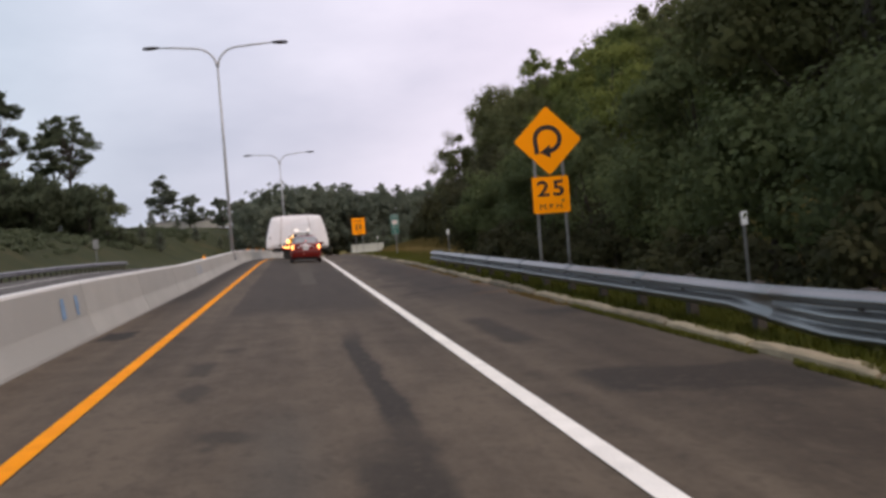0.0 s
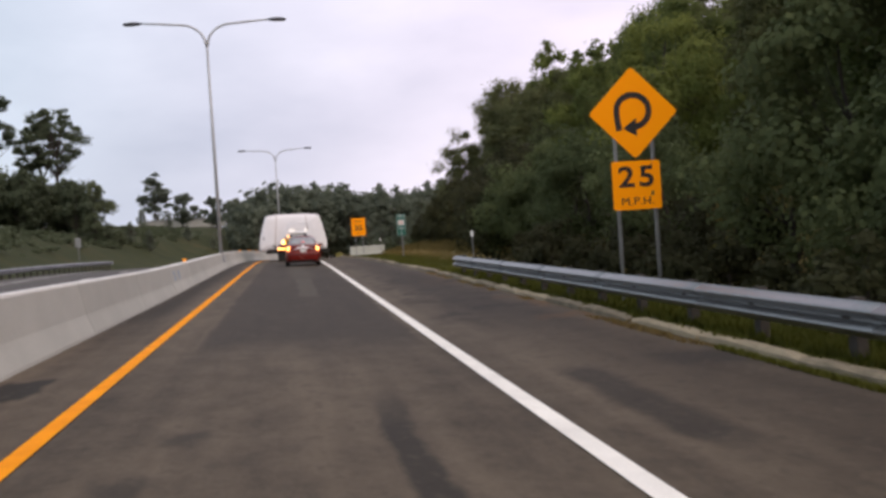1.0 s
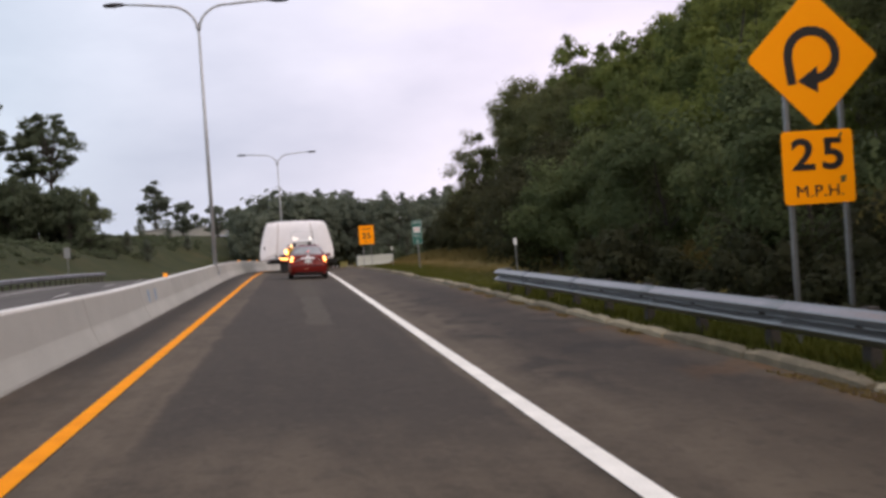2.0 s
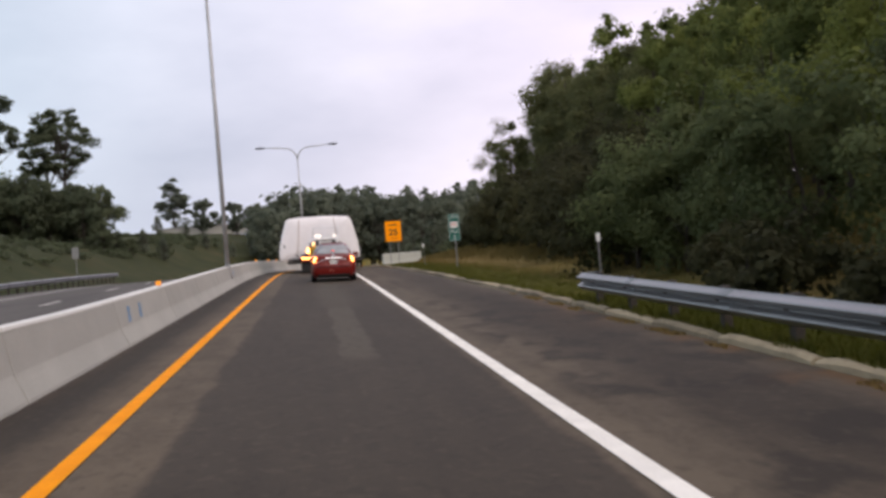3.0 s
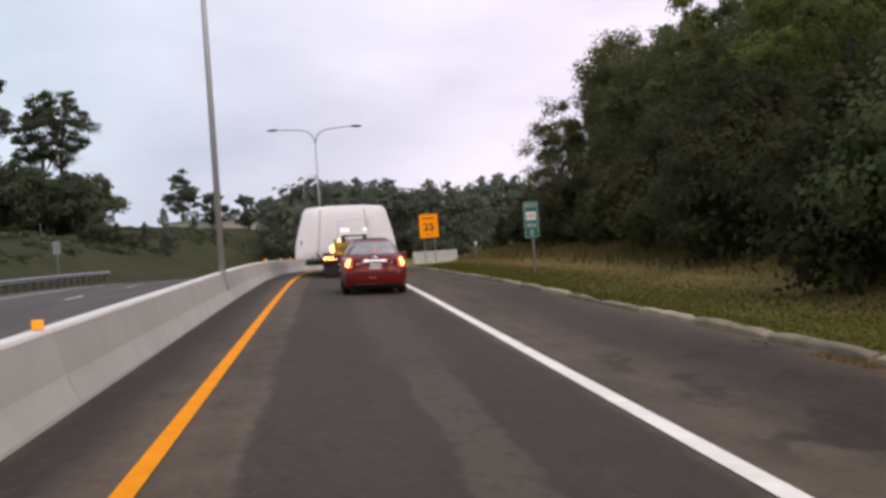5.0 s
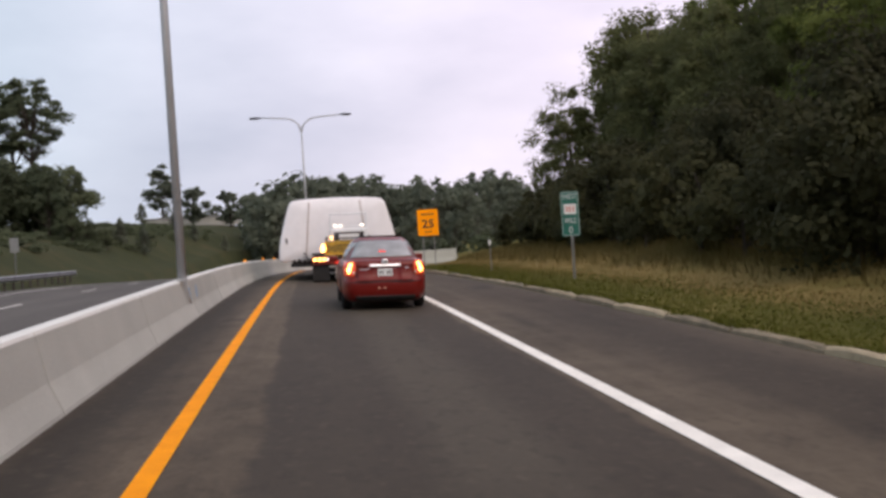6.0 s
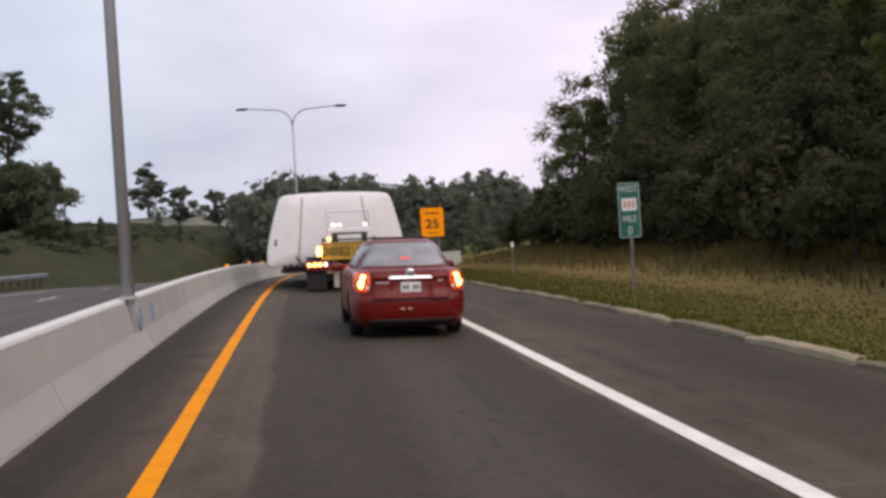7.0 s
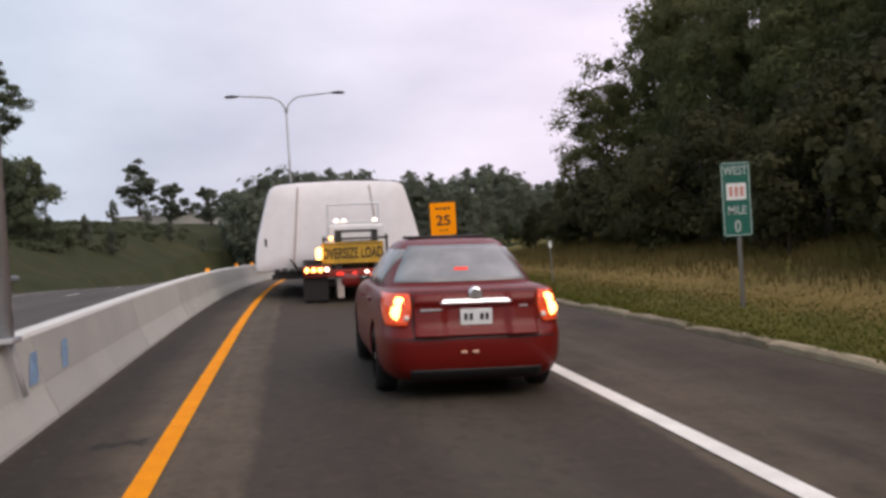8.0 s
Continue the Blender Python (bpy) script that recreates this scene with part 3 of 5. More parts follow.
def beam_profile(mix, height, depth=0.10, n=36):
    """Thin closed outline of a corrugated steel beam: two waves (mix 0), three (mix 1) or a shape between."""
    front = []
    for k in range(n + 1):
        u = k / n
        wave = (1 - mix) * math.cos(4 * math.pi * u) + mix * math.cos(6 * math.pi * u)
        front.append((-depth * 0.5 + depth * 0.5 * wave, u * height - height))
    return front + [(a + 0.012, u) for a, u in reversed(front)]


def guardrail(x_of, y0, y1, top, label, thrie_to=None, side=1, blunt=True, sink=1.0):
    rail = thing("guardrail", label, "guardrail")
    z_of = lambda y: top - sink * drop(y)
    y = y0
    while y < y1 - 0.1:
        ye = min(y + 3.81, y1)
        bm = bmesh.new()
        rings = []
        for k in range(9):
            v = y + (ye + 0.03 - y) * k / 8
            mix = 0.0 if thrie_to is None else min(1.0, max(0.0, (thrie_to + 1.9 - v) / 1.9))
            lap = 0.004 * k / 8
            rings.append([bm.verts.new((x_of(v) + side * a - side * lap, v, z_of(v) + u)) for a, u in beam_profile(mix, 0.31 + 0.19 * mix)])
        for p, q in zip(rings, rings[1:]):
            for k in range(len(p)):
                j = (k + 1) % len(p)
                bm.faces.new((p[k], p[j], q[j], q[k]))
        bm.faces.new(rings[0])
        bm.faces.new(rings[-1][::-1])
        bmesh.ops.recalc_face_normals(bm, faces=bm.faces)
        part("beam", bm, GALV, rail, smooth=True)
        y = ye
    y = y0 + 0.6
    while y < y1:
        x = x_of(y) + side * 0.10
        bm = boxed(x, y, z_of(y) - 0.42, 0.10, 0.15, 0.86)
        box(bm, x - side * 0.06, y, z_of(y) - 0.16, 0.10, 0.12, 0.28)
        part("post", bm, POST_WOOD, rail)
        y += 1.905
    if blunt:
        bm = bmesh.new()
        xe, ze = x_of(y1), z_of(y1)
        pts = [(xe + side * (0.16 - 0.16 * math.cos(a)), y1 + 0.16 * math.sin(a)) for a in [math.pi * k / 8 for k in range(9)]]
        for k in range(8):
            vs = [bm.verts.new((px, py, ze + h)) for px, py, h in ((*pts[k], -0.31), (*pts[k + 1], -0.31), (*pts[k + 1], 0), (*pts[k], 0))]
            bm.faces.new(vs)
        bmesh.ops.remove_doubles(bm, verts=bm.verts, dist=1e-4)
        ret = bmesh.ops.solidify(bm, geom=list(bm.faces), thickness=0.012)
        part("end_piece", bm, GALV, rail, "rounded steel end piece")
    return rail


guardrail(lambda y: 4.74 + 0.3 * ease((10.5 - y) / 3.5), -24.5, 35.9, 0.45, "galvanised steel guardrail behind the kerb, its end rounded", thrie_to=8.8)
guardrail(lambda y: main_x(-15.6, y), 30.0, 112.0, 0.55, "galvanised steel guardrail beside the main carriageway", side=-1, sink=0.5)


# ---------------------------------------------------------------- signs
def curve_sign(x, y, base):
    s = thing("curve_warning_sign", "amber diamond loop-curve warning sign with speed plaque, on two posts", "road sign", pose(x, y, base))
    for dx in (-0.32, 0.30):
        part("post", boxed(dx, 0.03, 1.6, 0.055, 0.05, 3.3, 0.008), GALV, s)
    d = 0.74
    turn45 = [(px * math.cos(radians(45)) - pz * math.sin(radians(45)), px * math.sin(radians(45)) + pz * math.cos(radians(45)) + 3.06) for px, pz in round_rect(d * 1.4142, d * 1.4142, 0.06)]
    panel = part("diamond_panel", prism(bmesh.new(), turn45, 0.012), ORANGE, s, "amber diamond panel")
    rad, w = 0.27, 0.050
    path = [(-0.25, -0.28), (-0.27, -0.12), (-0.28, 0.02)]
    for k in range(1, 17):
        a = radians(180 - 17 * k)
        path.append((-0.01 + rad * math.cos(a), 0.03 + rad * math.sin(a) * 0.95))
    bm = bmesh.new()
    rows = []
    for i, (px, pz) in enumerate(path):
        a, b = path[max(i - 1, 0)], path[min(i + 1, len(path) - 1)]
        tx, tz = b[0] - a[0], b[1] - a[1]
        ln = math.hypot(tx, tz)
        nx, nz = -tz / ln * w, tx / ln * w
        rows.append([(px + nx, -0.016, pz + nz + 3.06), (px - nx, -0.016, pz - nz + 3.06)])
    vs = [[bm.verts.new(p) for p in r] for r in rows]
    for r0, r1 in zip(vs, vs[1:]):
        bm.faces.new((r0[0], r0[1], r1[1], r1[0]))
    ex, ez = path[-1]
    head = [(ex + 0.06, ez + 0.14), (ex + 0.06, ez - 0.15), (ex - 0.17, ez - 0.02)]
    bm.faces.new([bm.verts.new((px, -0.0165, pz + 3.06)) for px, pz in head])
    bmesh.ops.recalc_face_normals(bm, faces=bm.faces)
    part("loop_arrow", bm, BLACK, panel, "black looping arrow")
    outline = [(px, pz + 1.9) for px, pz in round_rect(0.80, 0.78, 0.04)]
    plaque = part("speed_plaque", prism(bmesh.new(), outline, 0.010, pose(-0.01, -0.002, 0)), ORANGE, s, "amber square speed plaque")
    lettering("speed_number", "25", 0.46, BLACK, plaque, -0.01, -0.017, 2.02, 1.2, bold=0.022, space=1.22)
    lettering("speed_unit", "M.P.H.", 0.18, BLACK, plaque, -0.01, -0.017, 1.64, 1.1, bold=0.0, space=1.05)
    return s


curve_sign(5.61, 22.1, -0.13)


def advisory_sign(x, y, base):
    s = thing("exit_speed_sign", "amber rectangular advisory sign reading 25 on two posts", "road sign", pose(x, y, base))
    for dx in (-0.3, 0.3):
        part("post", boxed(dx, 0.03, 1.5, 0.06, 0.05, 3.2, 0.008), GALV, s)
    outline = [(px, pz + 2.75) for px, pz in round_rect(1.12, 1.42, 0.06)]
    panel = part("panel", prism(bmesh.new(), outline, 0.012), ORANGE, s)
    lettering("speed_number", "25", 0.62, BLACK, panel, 0, -0.017, 2.66, 1.1)
    for k in range(4):
        part("text_bar", boxed(-0.27 + 0.18 * k, -0.016, 3.20, 0.12, 0.006, 0.10), BLACK, panel)
    for k in range(3):
        part("text_bar", boxed(-0.15 + 0.15 * k, -0.016, 2.24, 0.09, 0.006, 0.07), BLACK, panel)
    return s


advisory_sign(5.8, 93.0, -1.0)


def reference_sign(x, y, base):
    s = thing("route_marker_sign", "narrow green mile marker sign with white route panel on one post", "road sign", pose(x, y, base))
    part("post", boxed(0.03, 0.03, 1.05, 0.06, 0.05, 2.3, 0.008), GALV, s)
    outline = [(px, pz + 1.68) for px, pz in round_rect(0.48, 1.16, 0.04)]
    panel = part("panel", prism(bmesh.new(), outline, 0.008), GREEN, s)
    rim = bmesh.new()
    for cx, cz, w, h in ((0, 2.24, 0.42, 0.014), (0, 1.12, 0.42, 0.014), (-0.22, 1.68, 0.014, 1.08), (0.22, 1.68, 0.014, 1.08)):
        box(rim, cx, -0.0105, cz, w, 0.004, h)
    part("border", rim, FADED, panel, "thin white border")
    lettering("heading", "WEST", 0.19, FADED, panel, 0, -0.011, 2.12, 0.8, bold=0.01)
    part("route_shield", boxed(0, -0.012, 1.80, 0.32, 0.006, 0.26), WHITE_SIGN, panel, "white route panel")
    for k in range(3):
        part("text_bar", boxed(-0.09 + 0.09 * k, -0.0175, 1.80, 0.05, 0.004, 0.15), PINK, panel)
    lettering("distance_word", "MILE", 0.19, FADED, panel, 0, -0.011, 1.50, 0.8, bold=0.01)
    lettering("distance_number", "0", 0.25, FADED, panel, 0, -0.011, 1.25, 0.9, bold=0.012)
    return s


reference_sign(6.05, 62.4, -0.12)


def delineator(x, y, top):
    z = ground_z(x, y)
    s = thing("delineator_post", "thin steel marker post with a white reflector on top", "marker post", pose(x, y, z, 0, -1.5, 0), "marker posts along the verge")
    h = top - z
    part("post", boxed(0, 0, h / 2 - 0.1, 0.036, 0.03, h + 0.2, 0.006), GALV, s)
    part("reflector", boxed(0, -0.025, h - 0.08, 0.085, 0.012, 0.17, 0.004), WHITE_SIGN, s, "white reflector plate")


delineator(5.7, 12.5, 1.18)
delineator(5.6, 37.7, 1.12)
delineator(5.9, 74.0, 0.85)


def barrier_reflector(y):
    x, z = barrier_x(y), barrier_top(y)
    s = thing("barrier_reflector", "small amber reflector on top of the concrete barrier", "reflector", pose(x, y, z), "reflectors on the barrier")
    part("foot", boxed(0, 0, 0.006, 0.10, 0.08, 0.012), CAR_DARK, s)
    part("lens", boxed(0, 0, 0.058, 0.105, 0.03, 0.092, 0.008), REFLECT, s)


for ry in (38.7, 75.0, 84.5, 91.0):
    barrier_reflector(ry)

back = thing("road_sign", "small grey back of a road sign on one post", "road sign", pose(-17.6, 100.0, ground_z(-17.6, 100.0) - 0.1))
tall_s = 2.38 - (ground_z(-17.6, 100.0) - 0.1)
part("post", boxed(0, 0.04, tall_s / 2 - 0.05, 0.06, 0.05, tall_s - 0.1, 0.008), GALV, back)
part("panel", boxed(0, 0, tall_s - 0.42, 0.5, 0.012, 0.84, 0.004), SIGN_BACK, back, "dull grey panel")

# blue survey marks sprayed on the barrier's face
for by, lean in ((14.7, 0.1), (15.6, 0.1), (34.15, 0.15), (35.25, 0.15), (55.6, 0.25), (56.8, 0.25)):
    bm = bmesh.new()
    rows = []
    for k in range(5):
        u = 0.40 + 0.28 * k / 4
        f = barrier_top(by) / 0.87
        u *= f
        xf = barrier_x(by) + 0.168 - (u / f - 0.43) * 0.174 + 0.009
        w = 0.12 + 0.06 * noise.noise(Vector((by, k * 0.7, 0)))
        yc = by + lean * (k / 4 - 0.5) + 0.02 * noise.noise(Vector((k * 1.3, by, 2)))
        rows.append([(xf, yc - w, u + 0.02 - drop(by)), (xf, yc, u + 0.02 - drop(by)), (xf, yc + w, u + 0.02 - drop(by))])
    tagged(mesh_ob("paint_mark", sheet(rows), BLUE), "faded blue spray mark on the barrier face", "paint mark", "blue marks on the barrier", "structure")


# ---------------------------------------------------------------- street lamps
def street_lamp(x, y, base, arm_z):
    s = thing("street_lamp", "tall grey twin-arm street lamp standing on the concrete barrier", "street lamp", pose(x, y, base), "street lamps on the barrier")
    h = arm_z - base
    part("base_plate", boxed(0, 0, 0.03, 0.2, 0.26, 0.04, 0.008), LAMP_STEEL, s)
    part("pole", tube(bmesh.new(), [(0, 0, 0), (0, 0, h * 0.5), (0, 0, h - 1.05)], [0.080, 0.070, 0.052], 14), LAMP_STEEL, s, smooth=True)
    for sx in (-1, 1):
        pts = [(0, 0, h - 1.15)]
        for k in range(0, 11):
            a = radians(90 * k / 10)
            pts.append((sx * (0.05 + 1.05 * (1 - math.cos(a)) ** 0.9), 0, h - 1.0 + 0.85 * math.sin(a)))
        pts += [(sx * 1.9, 0, h - 0.08), (sx * 2.9, 0, h - 0.02)]
        arm = part("arm", tube(bmesh.new(), pts, [0.06] * 4 + [0.05] * (len(pts) - 5) + [0.035], 10), LAMP_STEEL, s, smooth=True)
        bm = bmesh.new()
        tube(bm, [(sx * 2.75, 0, h - 0.02), (sx * 2.95, 0, h - 0.02), (sx * 3.2, 0, h - 0.03), (sx * 3.5, 0, h - 0.05), (sx * 3.62, 0, h - 0.06)], [0.06, 0.12, 0.16, 0.13, 0.05], 10)
        for v in bm.verts:
            v.co.z = h - 0.03 + (v.co.z - (h - 0.03)) * 0.6
        part("lamp_head", bm, STEEL_DARK, s, "dark cobra-head luminaire", True)
    # conduit down the barrier's face
    part("conduit", tube(bmesh.new(), [(0.06, 0, 0.30), (0.05, 0, 0.0), (0.085, 0, -0.2), (0.13, 0, -0.40)], 0.022, 8), LAMP_STEEL, s, smooth=True)
    return s


street_lamp(-3.0, 54.9, barrier_top(54.9) - 0.005, 11.25)
street_lamp(barrier_x(112.2) + 0.2, 112.2, barrier_top(112.2) - 0.005, 10.0)


# concrete barrier end that closes the gore beyond the crest
gore = thing("gore_barrier", "pale concrete barrier end beyond the verge", "barrier", pose(7.2, 104.0, ground_z(8.6, 104.0) - 0.1))
bm = sweep(bmesh.new(), PROFILE, [(0, -1.6, 0), (0, 0, 0), (0, 1.6, 0)])
bmesh.ops.rotate(bm, verts=bm.verts, cent=(0, 0, 0), matrix=Matrix.Rotation(radians(-82), 3, "Z"))
part("block", bm, CONCRETE, gore)

bld = thing("far_building", "long low pale building on the far hill", "building", pose(-24.5, 268.0, ground_z(-24.5, 268.0) - 0.3, 0, 0, 4))
top_b = 6.9 - (ground_z(-24.5, 268.0) - 0.3)
part("wall", boxed(0, 0, top_b / 2, 20.0, 8.0, top_b), PALE_WALL, bld)
part("roof", boxed(0, 0, top_b + 0.12, 20.6, 8.6, 0.24, 0.04), GALV, bld)


# ---------------------------------------------------------------- the sedan
BODY = [(0.17, 0.76, 0.24, 4.58), (0.23, 0.83, 0.10, 4.70), (0.34, 0.88, 0.03, 4.79), (0.50, 0.897, 0.00, 4.80), (0.60, 0.897, 0.005, 4.79), (0.64, 0.893, 0.035, 4.77),
        (0.70, 0.89, 0.075, 4.72), (0.80, 0.885, 0.095, 4.60), (0.90, 0.868, 0.11, 4.20), (0.97, 0.835, 0.14, 3.85), (1.005, 0.79, 0.19, 3.65), (1.02, 0.72, 0.27, 3.5)]
CABIN = [(0.98, 0.80, 0.58, 3.62), (1.06, 0.775, 0.72, 3.42), (1.16, 0.725, 0.895, 3.15), (1.28, 0.655, 1.105, 2.88), (1.38, 0.585, 1.29, 2.66), (1.43, 0.53, 1.42, 2.52), (1.458, 0.45, 1.60, 2.38), (1.47, 0.33, 1.80, 2.25)]


def level(table, z):
    """Half width, rear and front of a body at height z, on a smooth curve through the given levels."""
    if z <= table[0][0]:
        return table[0][1:]
    if z >= table[-1][0]:
        return table[-1][1:]
    i = max(k for k in range(len(table) - 1) if table[k][0] <= z)
    a, b = table[i], table[i + 1]
    h = b[0] - a[0]
    f = (z - a[0]) / h
    pre, post = table[max(i - 1, 0)], table[min(i + 2, len(table) - 1)]
    out = []
    for k in (1, 2, 3):
        ma, mb = (b[k] - pre[k]) / (b[0] - pre[0]) * h, (post[k] - a[k]) / (post[0] - a[0]) * h
        out.append((2 * f**3 - 3 * f**2 + 1) * a[k] + (f**3 - 2 * f**2 + f) * ma + (3 * f**2 - 2 * f**3) * b[k] + (f**3 - f**2) * mb)
    return tuple(out)


def ring_point(table, z, ang, n=7.5):
    w, r, f = level(table, z)
    c, s = math.cos(ang), math.sin(ang)
    return Vector((w * math.copysign(abs(c) ** (2 / n), c), (r + f) / 2 + (f - r) / 2 * math.copysign(abs(s) ** (2 / n), s), z))


def rear_y(table, x, z, n=7.5):
    w, r, f = level(table, z)
    return (r + f) / 2 - (f - r) / 2 * max(0.0, 1 - min(1.0, abs(x) / w) ** n) ** (1 / n)


def side_x(table, y, z, n=7.5):
    w, r, f = level(table, z)
    return w * max(0.0, 1 - min(1.0, abs(y - (r + f) / 2) / ((f - r) / 2)) ** n) ** (1 / n)


def lofted(table, steps, n=7.5, count=120):
    bm = bmesh.new()
    z0, z1 = table[0][0], table[-1][0]
    zs = [z0 + (z1 - z0) * k / steps for k in range(steps + 1)]
    rings = [[bm.verts.new(ring_point(table, z, 2 * math.pi * (k + 0.5) / count, n)) for k in range(count)] for z in zs]
    for a, b in zip(rings, rings[1:]):
        for k in range(count):
            bm.faces.new((a[k], a[(k + 1) % count], b[(k + 1) % count], b[k]))
    bm.faces.new(rings[0][::-1])
    bm.faces.new(rings[-1])
    return bm


def skin(points, thick, away):
    """A thin curved panel over rows of points; its back lies thick behind, against the way given."""
    bm = bmesh.new()
    away = Vector(away) * thick
    fr = [[bm.verts.new(Vector(p) + away) for p in row] for row in points]
    bk = [[bm.verts.new(Vector(p)) for p in row] for row in points]
    nr, nc = len(points), len(points[0])
    for i in range(nr - 1):
        for j in range(nc - 1):
            bm.faces.new((fr[i][j], fr[i][j + 1], fr[i + 1][j + 1], fr[i + 1][j]))
            bm.faces.new((bk[i][j], bk[i + 1][j], bk[i + 1][j + 1], bk[i][j + 1]))
    edge = [(0, j) for j in range(nc)] + [(i, nc - 1) for i in range(1, nr)] + [(nr - 1, j) for j in range(nc - 2, -1, -1)] + [(i, 0) for i in range(nr - 2, 0, -1)]
    for a, b in zip(edge, edge[1:] + edge[:1]):
        bm.faces.new((fr[a[0]][a[1]], bk[a[0]][a[1]], bk[b[0]][b[1]], fr[b[0]][b[1]]))
    bmesh.ops.recalc_face_normals(bm, faces=bm.faces)
    return bm


def rear_panel(x0, x1, z0, z1, out, thick=0.012, nx=24, nz=8, shape=None):
    """A panel that follows the sedan's tail; shape(x, z) pushes it further out."""
    pts = []
    for i in range(nz + 1):
        z = z0 + (z1 - z0) * i / nz
        row = []
        for j in range(nx + 1):
            x = x0 + (x1 - x0) * j / nx
            row.append((x, rear_y(BODY, x, z) - out - (shape(x, z) if shape else 0.0) + 0.001, z))
        pts.append(row)
    return skin(pts, thick, (0, -1, 0))


def wheel(parent, x, y, r, width, rim_r):
    """Tyre with rounded shoulders and a spoked rim, its axle along x."""
    out = 1 if x > 0 else -1
    prof = [(-0.5, rim_r), (-0.5, r * 0.86), (-0.42, r * 0.96), (-0.25, r), (0.25, r), (0.42, r * 0.96), (0.5, r * 0.86), (0.5, rim_r)]
    bm = bmesh.new()
    n = 28
    rings = [[bm.verts.new((x + a * width, y + q * math.cos(2 * math.pi * k / n), r + q * math.sin(2 * math.pi * k / n))) for a, q in prof] for k in range(n)]
    for k in range(n):
        a, b = rings[k], rings[(k + 1) % n]
        for j in range(len(prof) - 1):
            bm.faces.new((a[j], a[j + 1], b[j + 1], b[j]))
    bmesh.ops.recalc_face_normals(bm, faces=bm.faces)
    w = part("wheel", bm, RUBBER, parent, "black rubber tyre", True)
    bm = bmesh.new()
    tube(bm, [(x - out * width * 0.45, y, r), (x + out * width * 0.28, y, r)], rim_r * 1.005, 24)
    for k in range(5):
        a = 2 * math.pi * k / 5
        box(bm, 0, rim_r * 0.5, 0, 0.03, rim_r * 0.9, 0.055, 0, Matrix.Translation((x + out * width * 0.34, y, r)) @ Matrix.Rotation(a, 4, "X"))
    part("rim", bm, ALLOY, w, "silver alloy rim")


def sedan(x, y, z, lean):
    # scaled below true size, less so in height, to fit the camera's view
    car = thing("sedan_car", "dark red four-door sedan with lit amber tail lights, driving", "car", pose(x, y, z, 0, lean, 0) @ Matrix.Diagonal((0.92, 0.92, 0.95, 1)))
    body = mesh_ob("body", lofted(BODY, 30), CAR_RED, True)
    cut = mesh_ob("arch_cutter", tube(tube(bmesh.new(), [(-1.2, 1.06, 0.33), (1.2, 1.06, 0.33)], 0.375, 28), [(-1.2, 3.83, 0.33), (1.2, 3.83, 0.33)], 0.375, 28), None)
    cut2 = mesh_ob("arch_core", boxed(0, 2.4, 0.33, 1.1, 5.5, 1.2), None)
    mod = cut.modifiers.new("core", "BOOLEAN")
    mod.object, mod.operation, mod.solver = cut2, "DIFFERENCE", "EXACT"
    mod = body.modifiers.new("arches", "BOOLEAN")
    mod.object, mod.operation, mod.solver = cut, "DIFFERENCE", "EXACT"
    dg = bpy.context.evaluated_depsgraph_get()
    me = bpy.data.meshes.new_from_object(body.evaluated_get(dg))
    body.modifiers.clear()
    me.set_sharp_from_angle(angle=radians(40))
    body.data = me
    for o in (cut, cut2):
        bpy.data.objects.remove(o)
    body.parent = car
    cabin = part("cabin", lofted(CABIN, 22, 4.2), CAR_RED, car, "red roof and pillars", True)

    def on_cabin(z0, z1, half, n=4.2):
        rows = []
        for i in range(9):
            zz = z0 + (z1 - z0) * i / 8
            hw = half(zz)
            rows.append([(hw * (j / 8 - 1), rear_y(CABIN, hw * (j / 8 - 1), zz, n) - 0.004, zz) for j in range(17)])
        return rows

    part("rear_window", skin(on_cabin(1.05, 1.395, lambda zz: level(CABIN, zz)[0] - 0.10), 0.008, (0, -0.7, 0.7)), CAR_GLASS, car, "tinted rear window reflecting the sky", True)
    for sx in (-1, 1):
        for y0, y1 in ((1.25, 2.12), (2.20, 3.02)):
            rows = []
            for i in range(7):
                zz = 1.03 + 0.335 * i / 6
                w, r, f = level(CABIN, zz)
                a, b = max(y0, r + 0.10), min(y1, f - 0.12)
                a, b = (a, b) if b > a + 0.05 else (a, a + 0.05)
                rows.append([(sx * (side_x(CABIN, a + (b - a) * j / 8, zz, 4.2) + 0.003), a + (b - a) * j / 8, zz) for j in range(9)])
            part("side_window", skin(rows, 0.006, (sx, 0, 0.2)), CAR_GLASS, car, smooth=True)
        part("mirror", boxed(sx * 0.99, 3.02, 1.0, 0.22, 0.12, 0.14, 0.045), CAR_RED, car)
        for hy in (1.55, 2.5):
            xs = side_x(BODY, hy, 0.86)
            part("door_handle", boxed(sx * (xs + 0.008), hy, 0.87, 0.03, 0.2, 0.035, 0.01), CAR_RED, car)
        # tail lamp, wrapping round the corner
        rows = []
        for i in range(10):
            zz = 0.70 + 0.285 * i / 9
            e = math.sin(math.pi * (i + 1.6) / 12.2)
            x0, x1 = 0.665 - 0.03 * i / 9 - 0.055 * e, 0.80 + 0.045 * e
            rows.append([(sx * (x0 + (x1 - x0) * j / 14), rear_y(BODY, x0 + (x1 - x0) * j / 14, zz) - 0.006, zz) for j in range(15)])
        lamp = part("tail_light", skin(rows, 0.026, (sx * 0.25, -0.95, 0)), TAIL_PALE, car, "pale amber tail lamp cluster, lit", True)
        for zz, rad, dx, glow in ((0.815, 0.068, 0.72, TAIL_AMBER), (0.905, 0.052, 0.70, TAIL_AMBER), (0.765, 0.026, 0.645, HEAD_DIM)):
            bm = bmesh.new()
            yy = rear_y(BODY, dx, zz)
